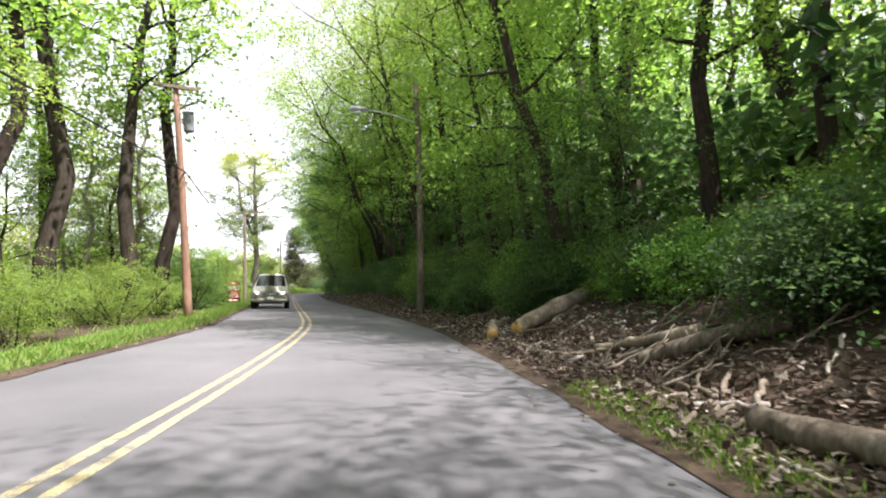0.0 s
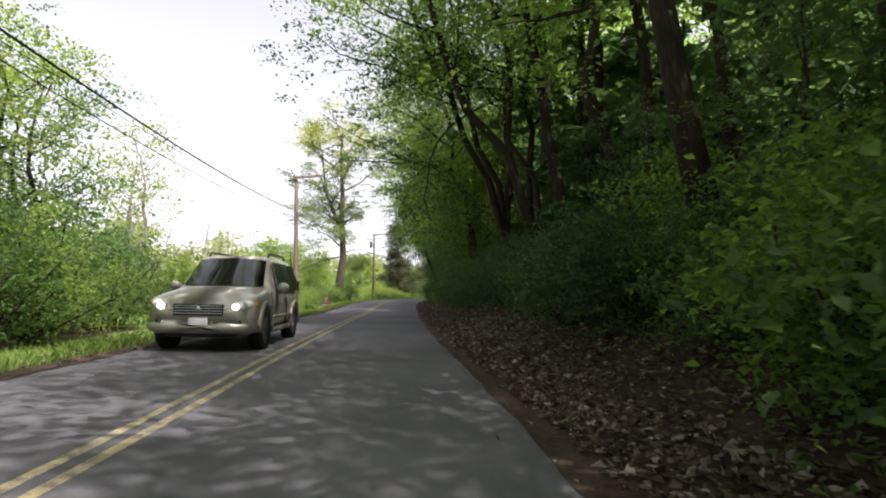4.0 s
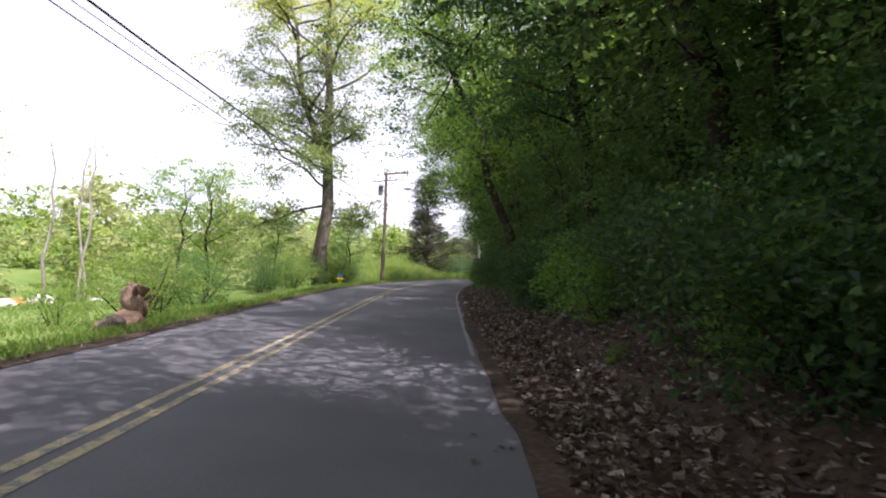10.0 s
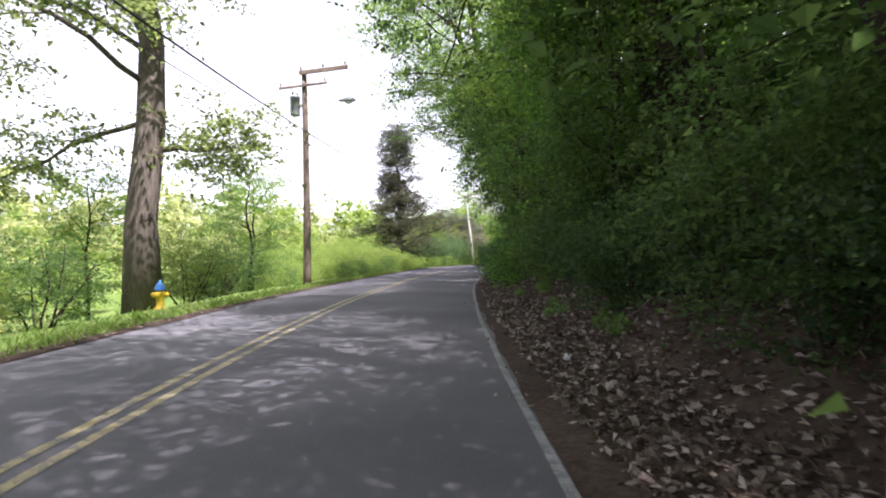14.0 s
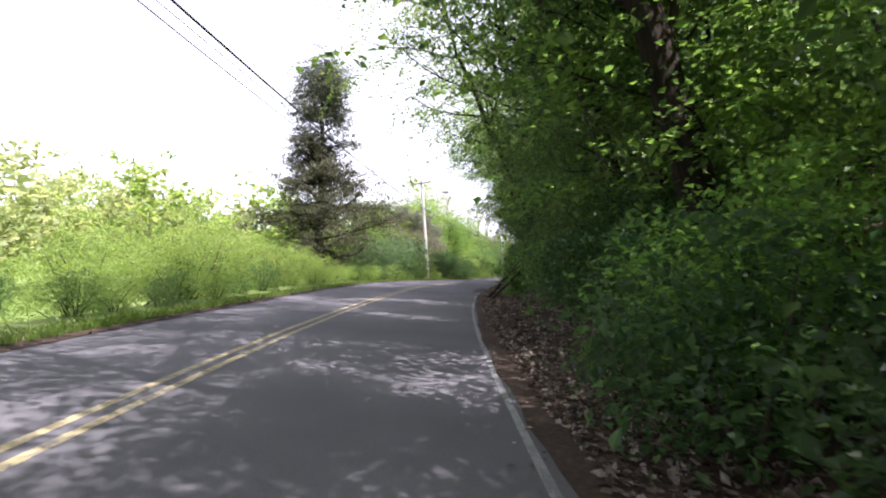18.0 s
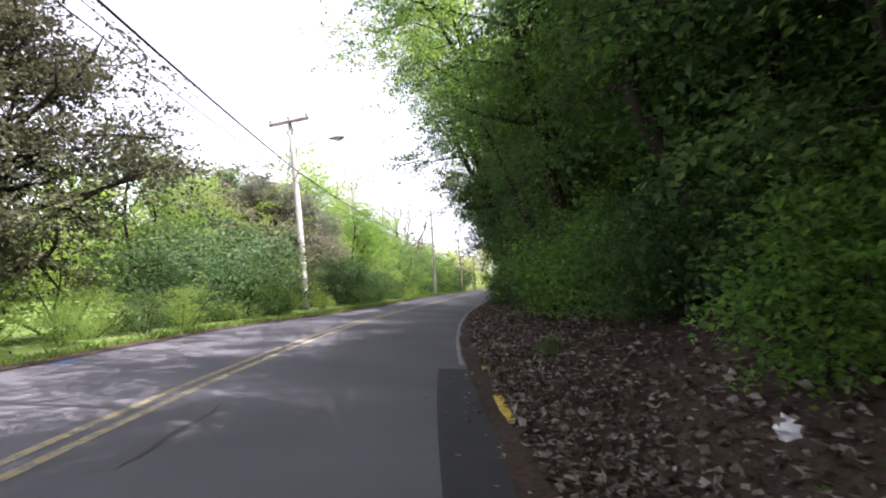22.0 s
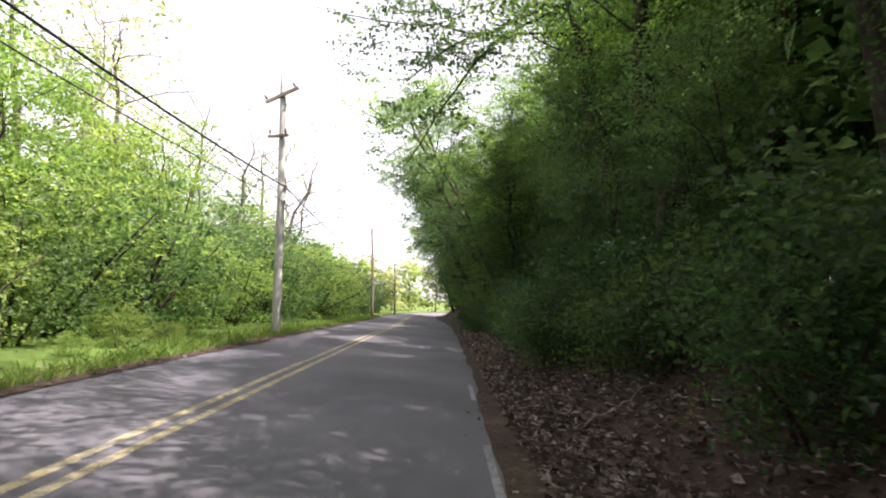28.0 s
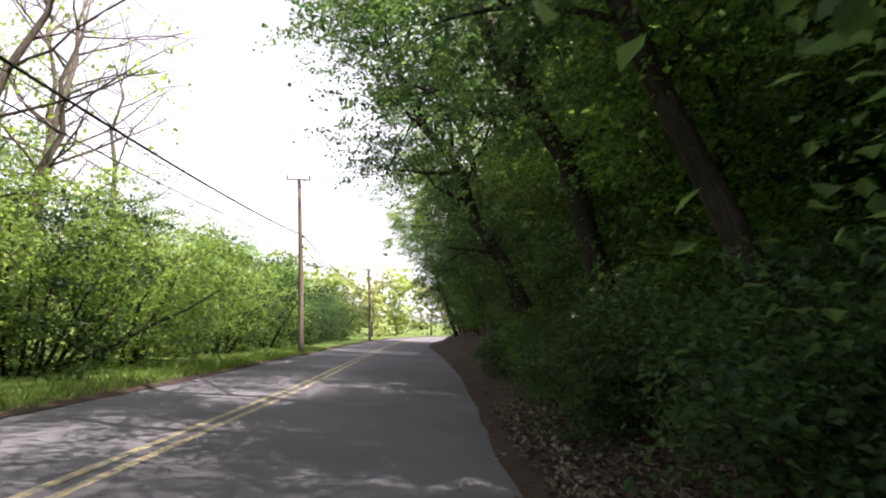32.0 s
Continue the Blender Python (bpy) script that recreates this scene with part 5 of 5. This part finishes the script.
part("lettering", flat_text, red, "white capital lettering", pose(0, -0.034, 0.93, 90, 0, 0))

# ---------------------------------------------------------------- hydrant
hyd = thing("fire_hydrant", stand(114.6, -4.0, None, 0, 0, 0.82), "yellow fire hydrant with a blue cap at the big tree's foot", "fire hydrant")
part("barrel", lathe("barrel", [(0, -0.1), (0.15, -0.1), (0.15, 0.04), (0.105, 0.06), (0.10, 0.40), (0.13, 0.42), (0.13, 0.47), (0.11, 0.49), (0.11, 0.53), (0, 0.53)], M["hyd_yellow"]), hyd, "yellow barrel")
bonnet = part("bonnet", lathe("bonnet", [(0.15, 0.53), (0.155, 0.56), (0.13, 0.60), (0.10, 0.68), (0.05, 0.73), (0.035, 0.74), (0.035, 0.80), (0, 0.80)], M["hyd_blue"]), hyd, "blue bonnet")
for turn in (0, 90, 180):
    noz = part("nozzle", lathe("nozzle", [(0.055, 0), (0.055, 0.10), (0.075, 0.10), (0.075, 0.15), (0.05, 0.16), (0.025, 0.16), (0.025, 0.20), (0, 0.20)], M["hyd_yellow"], 14), hyd, "", pose(0, 0, 0.40, 0, 90, turn + 180) @ pose(0, 0, 0.06))

# ---------------------------------------------------------------- car


def loft(name, stations, mat, smooth=True):
    """A body lofted through stations (y, rows of half-width and height from sill to middle of roof), mirrored."""
    v, n = [], len(stations[0][1])
    for y, rows in stations:
        for x, z in rows:
            v.append((x, y, z))
        for x, z in reversed(rows):
            v.append((-x, y, z))
    m = 2 * n
    f = []
    for i in range(len(stations) - 1):
        for j in range(m):
            k = (j + 1) % m
            f.append((i * m + j, (i + 1) * m + j, (i + 1) * m + k, i * m + k))
    for i, order in ((0, 1), (len(stations) - 1, -1)):
        ring = [i * m + j for j in range(m)][::order]
        for j in range(n - 1):
            a, b = ring[j], ring[j + 1]
            c, d = ring[m - 2 - j], ring[m - 1 - j]
            f.append((a, b, c, d))
    return mesh_of(name, v, f, mat, smooth=smooth)


def row(w, sill, belt, roof, top):
    """Half outline: sill, lower door, widest, belt, window top, roof edge, roof middle."""
    return [(w * 0.90, sill), (w * 0.98, sill + 0.16), (w, belt - 0.28), (w * 0.965, belt), (top + (w * 0.95 - top) * 0.35, belt + (roof - belt) * 0.6), (top, roof - 0.045), (top * 0.85, roof), (0.0, roof + 0.015)]


CAR = stand(62.4, -1.38, 0.0, 0, 180)
car = thing("car", CAR, "silver-gold sport utility vehicle on the road, headlights on", "car")
body = [(2.36, row(0.62, 0.42, 0.72, 0.80, 0.50)), (2.30, row(0.78, 0.36, 0.80, 0.92, 0.66)), (2.12, row(0.90, 0.34, 0.92, 1.02, 0.74)), (1.6, row(0.93, 0.36, 0.98, 1.09, 0.78)), (1.05, row(0.935, 0.36, 1.05, 1.15, 0.80)),
        (0.92, row(0.94, 0.36, 1.07, 1.19, 0.78)), (0.35, row(0.94, 0.36, 1.10, 1.72, 0.66)), (0.10, row(0.94, 0.36, 1.10, 1.80, 0.66)), (-0.6, row(0.94, 0.36, 1.11, 1.84, 0.66)), (-1.5, row(0.94, 0.38, 1.13, 1.83, 0.65)),
        (-2.0, row(0.92, 0.42, 1.14, 1.77, 0.63)), (-2.28, row(0.86, 0.46, 1.10, 1.50, 0.62)), (-2.38, row(0.80, 0.48, 0.98, 1.12, 0.62))]
shell = part("body", loft("car_body", body, M["car_paint"]), car, "silver-gold painted body")
part("windscreen", loft("windscreen", [(1.01, [(0.72, 1.17), (0.5, 1.185), (0, 1.20)]), (0.975, [(0.75, 1.19), (0.5, 1.21), (0, 1.225)]), (0.40, [(0.65, 1.71), (0.45, 1.74), (0, 1.76)]), (0.33, [(0.64, 1.72), (0.45, 1.745), (0, 1.765)])], M["car_glass"]), shell, "tinted windscreen")
for side in (1, -1):
    for name, y0, y1, in (("front_window", 0.52, -0.36), ("rear_window", -0.42, -1.22), ("quarter_window", -1.30, -2.02)):
        cut = 0.36 if name == "front_window" else 0.0
        q = [(0.945, y0, 1.13), (0.945, y1, 1.14), (0.735, y1 + (0.12 if name == "quarter_window" else 0), 1.70), (0.735, y0 - cut, 1.70)]
        v = [(side * x, y, z) for x, y, z in q] + [(side * (x - 0.03), y, z) for x, y, z in q]
        part(name, mesh_of(name, v, [(0, 1, 2, 3), (7, 6, 5, 4), (0, 4, 5, 1), (1, 5, 6, 2), (2, 6, 7, 3), (3, 7, 4, 0)], M["car_glass"]), shell, "dark tinted window")
    for y in (1.42, -1.38):
        arch = np.linspace(-0.1, np.pi + 0.1, 14)
        part("wheel_arch", tube("wheel_arch", np.stack([np.full(14, side * 0.92), y + 0.47 * np.cos(arch), 0.40 + 0.47 * np.sin(arch)], -1), 0.055, M["car_trim"], 8), shell, "flared wheel arch")
        wheel = part("wheel", tube("hub", [(side * 0.70, y, 0.385), (side * 0.90, y, 0.385)], [0.10, 0.10], M["black"], 16), car)
        part("tyre", lathe("tyre", [(0.25, -0.12), (0.35, -0.125), (0.385, -0.09), (0.385, 0.09), (0.35, 0.125), (0.25, 0.12)], M["tyre"], 32), wheel, "", pose(side * 0.82, y, 0.385, 0, 90, 0))
        part("rim", lathe("rim", [(0, 0.055), (0.06, 0.06), (0.07, 0.03), (0.22, 0.02), (0.255, 0.10), (0.255, -0.1), (0, -0.1)], M["car_rim"], 24), wheel, "alloy rim", pose(side * 0.83, y, 0.385, 0, 90 * side, 0))
        for k in range(6):
            part("spoke", box(0.05, 0.24, -0.03, 0.03, 0.02, 0.075, M["car_rim"], 0.01, "spoke"), wheel, "", pose(side * 0.83, y, 0.385, 0, 90 * side, 0) @ pose(0, 0, 0, 0, 0, 60 * k))
    part("roof_rail", tube("roof_rail", [(side * 0.60, 0.05, 1.80), (side * 0.60, -0.05, 1.88), (side * 0.60, -1.5, 1.90), (side * 0.59, -1.65, 1.82)], 0.022, M["black"], 8), shell)
    part("mirror", lathe("mirror", [(0, -0.11), (0.07, -0.10), (0.10, -0.03), (0.10, 0.04), (0.06, 0.09), (0, 0.10)], M["car_paint"], 14), shell, "", pose(side * 1.06, 0.62, 1.17, 0, 80, 0))
    part("headlight", tube("headlight", [(side * 0.82, 2.10, 0.86), (side * 0.72, 2.24, 0.84), (side * 0.56, 2.31, 0.80)], [0.07, 0.095, 0.07], M["car_lamp"], 12), shell, "clear headlight cluster")
    part("headlight_bulb", lathe("headlight_bulb", [(0, 0), (0.055, 0), (0.05, 0.03), (0, 0.045)], M["bulb"], 14), shell, "lit headlight", pose(side * 0.62, 2.37, 0.82, -90, 0, 0))
    part("fog_lamp_slot", box(min(side * 0.35, side * 0.72), max(side * 0.35, side * 0.72), 2.20, 2.335, 0.50, 0.60, M["black"], 0.02, "fog_lamp_slot"), shell)
    part("tail_light", box(min(side * 0.72, side * 0.87), max(side * 0.72, side * 0.87), -2.33, -2.18, 0.98, 1.36, M["tail"], 0.03, "tail_light"), shell, "red tail light")
    for y in (0.98, -0.39, -1.26):
        part("door_seam", tube("door_seam", [(side * 0.915, y, 0.44), (side * 0.944, y, 0.62), (side * 0.944, y, 0.84), (side * 0.916, y + 0.01, 1.09)], 0.007, M["black"], 6), shell)
    for y in (-0.18, -1.06):
        part("door_handle", tube("door_handle", [(side * 0.935, y, 0.98), (side * 0.965, y - 0.03, 0.985), (side * 0.965, y - 0.16, 0.985), (side * 0.935, y - 0.19, 0.98)], 0.014, M["car_paint"], 8), shell)
    part("body_moulding", tube("body_moulding", [(side * 0.945, 0.94, 0.60), (side * 0.95, 0.3, 0.60), (side * 0.95, -0.9, 0.60)], 0.028, M["car_trim"], 8), shell)
    part("indicator", tube("indicator", [(side * 0.88, 2.06, 0.87), (side * 0.90, 1.98, 0.87)], [0.045, 0.02], M["amber"], 10), shell, "amber indicator")
    part("sill", tube("sill", [(side * 0.88, 0.95, 0.34), (side * 0.90, -0.9, 0.34)], 0.06, M["car_trim"], 8), shell)
grille = part("grille", box(-0.42, 0.42, 2.24, 2.375, 0.66, 0.86, M["black"], 0.02, "grille"), shell, "dark grille")
for z in (0.70, 0.745, 0.79, 0.83):
    part("grille_bar", box(-0.40, 0.40, 2.37, 2.39, z - 0.008, z + 0.008, M["steel"], 0.003, "grille_bar"), grille)
part("badge", lathe("badge", [(0, 0), (0.05, 0), (0.045, 0.012), (0, 0.014)], M["steel"], 16), grille, "", pose(0, 2.385, 0.77, -90, 0, 0))
part("number_plate", box(-0.16, 0.16, 2.345, 2.372, 0.50, 0.62, M["panel"], 0.006, "number_plate"), shell)
part("bumper", tube("bumper", [(-0.88, 2.02, 0.46), (-0.74, 2.26, 0.46), (-0.4, 2.36, 0.46), (0.4, 2.36, 0.46), (0.74, 2.26, 0.46), (0.88, 2.02, 0.46)], 0.095, M["car_paint"], 10), shell)
part("skid_plate", box(-0.6, 0.6, 1.95, 2.20, 0.28, 0.37, M["black"], 0.03, "skid_plate"), shell)
part("bumper", tube("bumper", [(-0.86, -2.1, 0.56), (-0.72, -2.38, 0.56), (0.72, -2.38, 0.56), (0.86, -2.1, 0.56)], 0.11, M["car_trim"], 10), shell)
part("rear_screen", mesh_of("rear_screen", [(-0.58, -2.335, 1.16), (0.58, -2.335, 1.16), (0.52, -2.13, 1.66), (-0.52, -2.13, 1.66), (-0.58, -2.30, 1.16), (0.58, -2.30, 1.16), (0.52, -2.09, 1.66), (-0.52, -2.09, 1.66)],
                            [(3, 2, 1, 0), (4, 5, 6, 7), (0, 1, 5, 4), (1, 2, 6, 5), (2, 3, 7, 6), (3, 0, 4, 7)], M["car_glass"]), shell, "dark rear screen")

# ---------------------------------------------------------------- fallen wood


def log_piece(name, label, a, b, r0, r1, mat="logbark", cut=True, crook=0.05, seed=0, group="fallen wood"):
    """A felled log from a to b, each (s, d, height over the ground)."""
    g = np.random.default_rng(seed)
    pa, pb = (np.array([*at(s, d), float(height(s, d)) + h]) for s, d, h in (a, b))
    k = np.linspace(0, 1, 9)[:, None]
    pts = (pb - pa) * k + g.normal(size=(9, 3)) * crook * np.linalg.norm(pb - pa) * 0.15
    ob = thing(name, Matrix.Translation(pa), label, "log", group)
    n = 33 if r0 > 0.045 else 12
    fine = np.linspace(0, 1, n)
    pts_f = np.stack([np.interp(fine, k[:, 0], pts[:, c]) for c in range(3)], -1)
    v, f = tube_arrays(pts_f, r0 + (r1 - r0) * fine + np.interp(fine, k[:, 0], g.normal(size=9) * r0 * 0.08), 18 if n > 12 else 8)
    v += (0.07 * r0 * wobble(v[:, 0] + v[:, 2], v[:, 1] - v[:, 2], 0.09, seed) + 0.05 * r0 * wobble(v[:, 0], v[:, 1] + v[:, 2], 0.03, seed + 1.0))[:, None] * g.normal(size=3) / 1.2
    bark = part("bark", mesh_of("log_bark", v, f, M[mat], smooth=True), ob)
    for q in (g.uniform(0.25, 0.9, 3) if r0 > 0.06 else ()):
        w = g.normal(size=3) + (0, 0, 0.8)
        a0 = pts[0] + (pts[-1] - pts[0]) * q
        part("branch_stub", tube("branch_stub", [a0, a0 + w / np.linalg.norm(w) * (r0 + g.uniform(0.08, 0.3))], [r0 * 0.28, r0 * 0.16], M[mat], 7), bark)
    if cut:
        w = (pts[1] - pts[0]) / np.linalg.norm(pts[1] - pts[0])
        part("cut_face", tube("cut_face", [pts[0] - w * 0.006, pts[0] + w * 0.01], [r0 * 0.93, r0 * 0.93], M["cutwood"], 14), ob, "fresh orange cut face")
    return ob


log_piece("log", "thick felled trunk with orange cut end on the bank", (39.6, 4.2, 0.15), (41.2, 6.9, 0.14), 0.15, 0.18, seed=1)
log_piece("log", "split pale stump piece lying at the shoulder", (40.1, 3.85, 0.12), (40.9, 4.05, 0.22), 0.12, 0.07, seed=2)
log_piece("log", "dark fallen trunk on dead leaves", (33.1, 4.25, 0.08), (31.2, 4.6, 0.10), 0.10, 0.12, "bark", False, seed=3)
log_piece("log", "grey fallen limb among leaves", (36.9, 4.6, 0.06), (35.3, 5.1, 0.15), 0.05, 0.08, "logbark", False, seed=4)
log_piece("log", "pale fallen limb propped on the bank", (40.0, 4.0, 0.06), (38.9, 4.7, 0.12), 0.016, 0.028, "bark", False, seed=5)
log_piece("fallen_branch", "long pale broken branch at the asphalt's edge", (44.7, 3.2, 0.05), (43.5, 3.85, 0.07), 0.016, 0.026, "bark_pale", False, 0.12, 7)
log_piece("fallen_branch", "broken branch across the leaf litter", (44.4, 4.0, 0.06), (43.0, 5.2, 0.2), 0.018, 0.026, "twig", False, 0.12, 8)
log_piece("fallen_log", "dark dead trunk fallen from the bank to the road's edge", (141.6, 3.5, 0.06), (138.9, 4.75, 1.35), 0.05, 0.075, "bark_dark", False, 0.03, 9)
log_piece("fallen_branch", "forked dead limb resting on the leaf litter", (140.9, 3.65, 0.05), (139.3, 4.65, 0.95), 0.035, 0.05, "bark_dark", False, 0.05, 10)
log_piece("fallen_branch", "thin pale stick on the leaves", (137.2, 5.3, 0.12), (136.6, 6.3, 0.3), 0.012, 0.018, "twig", False, 0.05, 11)
log_piece("fallen_branch", "weathered branch on the shaded shoulder", (89.0, 4.15, 0.05), (89.5, 4.95, 0.25), 0.05, 0.06, "bark", False, 0.1, 12)
log_piece("fallen_branch", "broken dead stump leaning on the bank", (96.6, 4.9, 0.02), (96.3, 5.1, 0.75), 0.07, 0.05, "bark_pale", False, 0.05, 13)
log_piece("tree_stump", "upright brown rotten stump at the open verge", (90.1, -3.2, -0.05), (90.25, -3.1, 0.74), 0.24, 0.17, "stump", False, 0.25, 14)
g = np.random.default_rng(71)
for k in range(16):
    s, d = g.uniform(33.9, 36.4), g.uniform(4.15, 5.3)
    w, n = g.uniform(-0.6, 0.6), g.uniform(0.7, 1.6)
    log_piece("fallen_branch", "bent dead branch in the brush pile", (s, d, 0.08), (s + n * math.sin(w), d + n * 0.6 * math.cos(w), g.uniform(0.05, 0.42)), g.uniform(0.010, 0.024), 0.007, ("twig", "bark", "bark")[k % 3], False, 0.16, 400 + k, "brush pile")
log_piece("log", "mossy dark trunk piece in the brush pile", (35.6, 4.6, 0.10), (34.4, 5.5, 0.15), 0.09, 0.11, "bark", False, 0.04, 21)
g = np.random.default_rng(77)
for k in range(48):
    s, d = g.uniform(32.5, 43.5), 0.0
    d = float(edge_right(s)) + 0.25 + abs(g.normal()) * 0.7
    t = g.uniform(0, 6.28)
    n = g.uniform(0.2, 0.8)
    log_piece("stick", "broken piece of dead wood among the leaves", (s, d, 0.03), (s + n * math.cos(t), d + abs(n * math.sin(t)) * 0.8, 0.06), g.uniform(0.012, 0.035), g.uniform(0.01, 0.03), ("twig", "bark_pale", "logbark")[k % 3], False, 0.12, 200 + k, "broken sticks")
for k in range(34):
    s = g.uniform(60, 200)
    d = float(edge_right(s)) + 0.4 + abs(g.normal()) * 0.7
    t, n = g.uniform(0, 6.28), g.uniform(0.3, 1.0)
    log_piece("stick", "thin dead twig on the leaf litter", (s, d, 0.03), (s + n * math.cos(t), d + abs(n * math.sin(t)) * 0.8, 0.1), g.uniform(0.005, 0.012), 0.006, "twig", False, 0.2, 300 + k, "twigs on the shoulder")

# ---------------------------------------------------------------- stones, rubbish, road repairs


def lump(name, s, d, size, mat, label, category, group="", seed=0, squash=0.6, rough=0.25):
    """An uneven lump resting on the ground."""
    bm = bmesh.new()
    bmesh.ops.create_icosphere(bm, subdivisions=2, radius=size)
    for v in bm.verts:
        v.co *= 1 + rough * noise.noise(v.co * (1.6 / size) + Vector((seed * 3.1, seed, 0)))
        v.co.z *= squash
    ob = new(name, bm_mesh(name, bm, M[mat]))
    ob.matrix_world = stand(s, d, (base(s) if edge_left(s) < d < edge_right(s) else float(height(s, d))) + size * squash * 0.55, 0, seed * 57 % 360)
    return tagged(ob, label, category, group)


for k in range(9):
    lump("rock", 105.5 + g.normal() * 1.8, -16.8 + g.normal() * 1.4, g.uniform(0.25, 0.6), "brick" if k == 3 else "stone", "orange-brown broken block in the rubble heap" if k == 3 else "pale rock in the rubble heap on the clearing", "rock", "rubble heap", k)
for k in range(5):
    lump("rock", 89.7 + g.normal() * 0.35, -3.1 + g.normal() * 0.16, g.uniform(0.12, 0.22), "stump" if k % 2 else "bark", "brown broken stump lump at the verge", "rock", "stump remains", 20 + k, 0.9, 0.4)


def crumpled(name, s, d, size, mat, label, seed, squash=0.5):
    """A crumpled scrap of rubbish."""
    return lump(name, s, d, size, mat, label, "litter", "roadside rubbish", seed, squash, 0.7)


crumpled("paper_scrap", 100.3, 3.35, 0.07, "plastic", "crumpled white paper on the leaf litter", 31)
crumpled("plastic_bag", 136.8, 3.75, 0.05, "plastic", "white plastic bag caught in the leaves", 32, squash=0.8)
crumpled("paper_scrap", 157.3, 3.7, 0.09, "plastic", "torn white paper on the leaf litter", 33, squash=0.25)
crumpled("foil_scrap", 107.3, 3.85, 0.07, "plastic", "shiny white wrapper on the leaf litter", 34)
crumpled("paper_scrap", 166.8, 4.3, 0.06, "plastic", "small white paper scrap on the leaves", 35)
crumpled("plastic_bag", 147.5, 4.55, 0.075, "plastic", "bulging white plastic bag on the leaf litter", 36, squash=0.85)
crumpled("wrapper", 121.9, 3.8, 0.06, "plastic", "pale blue-white wrapper on the leaf litter", 37)
crumpled("paper_scrap", 109.4, 5.2, 0.10, "plastic", "white scrap hanging in the undergrowth", 39)
lump("ball", 95.2, 3.2, 0.045, "orange", "small orange ball at the asphalt's edge", "ball", "", 41, 0.95, 0.05)
crumpled("wrapper", 123.9, 3.8, 0.07, "orange", "faded orange wrapper on the leaf litter", 42, squash=0.3)
can = thing("drinks_can", stand(73.1, 3.55, None, 0, 30), "crushed blue drinks can on the leaf litter", "can")
part("can_body", lathe("can_body", [(0, 0), (0.03, 0), (0.034, 0.01), (0.033, 0.07), (0.031, 0.11), (0.026, 0.12), (0, 0.12)], M["can_blue"], 14), can, "", pose(0, 0, 0.05, 78, 0, 20))
card = thing("card_sheet", stand(195.8, 3.5, float(height(195.8, 3.5)) + 0.03, 0, -25), "white printed card lying on the leaf litter", "card")
part("sheet", box(-0.19, 0.19, -0.085, 0.085, 0, 0.006, M["plastic"], 0.002, "sheet"), card)
part("bar", box(0.02, 0.15, -0.06, 0.06, 0.0065, 0.009, M["black"], 0, "bar"), card)
part("bar", box(-0.16, -0.03, -0.01, 0.05, 0.0065, 0.009, M["ink"], 0, "bar"), card)

patch = new("road_patch", grid("road_patch", np.arange(147.8, 153.0, 0.5), np.linspace(2.74, 3.36, 4), lambda a, b: base(a) + 0.008 + 0.0 * b, M["patch"]))
tagged(patch, "dark rectangular asphalt repair patch by the edge line", "road patch", kind="structure")
for s0, s1, d0, w in ((148.3, 150.3, 0.68, 0.022), (142.4, 146.3, 2.12, 0.035)):
    k = np.arange(s0, s1 + 0.01, 0.1)
    taper = w * np.sin(np.pi * (k - s0 + 0.05) / (s1 - s0 + 0.1)) ** 0.5
    mid = d0 + 0.05 * wobble(k, k * 0, 0.5) + 0.03 * wobble(k, k * 0, 0.2, 2.0)
    crack = np.stack([mid - taper, mid + taper * (1 + 0.4 * wobble(k, k * 0, 0.15, 3.0))], -1)
    tagged(new("road_crack", grid("road_crack", k, crack, lambda a, b: base(a) + 0.004 + 0.0 * b, M["crack"])), "dark tar-filled crack in the asphalt", "road crack", kind="structure")
blue = new("paint_mark", grid("paint_mark", np.arange(152.6, 153.2, 0.1), np.linspace(-2.54, -2.42, 3), lambda a, b: base(a) + 0.004 + 0.0 * b, M["blue_paint"]))
tagged(blue, "small blue spray-painted mark on the asphalt", "road marking", kind="structure")
for s0, s1, off in ((139.6, 140.6, 0.16), (142.4, 143.3, 0.12), (144.4, 145.5, 0.08), (149.6, 150.8, 0.10), (152.6, 153.2, 0.12)):
    k = np.arange(s0, s1 + 0.01, 0.1)
    e = edge_right(k) + off
    c = np.stack([e - 0.045 + 0.02 * wobble(k, k * 0, 0.3), e + 0.045 + 0.025 * wobble(k, k * 0, 0.25, 3.0)], -1)
    tagged(new("kerb_paint", grid("kerb_paint", k, c, lambda a, b: height(a, b) + 0.03, M["kerb_yellow"])), "flaked yellow paint along the dirt edge", "road marking", kind="structure")
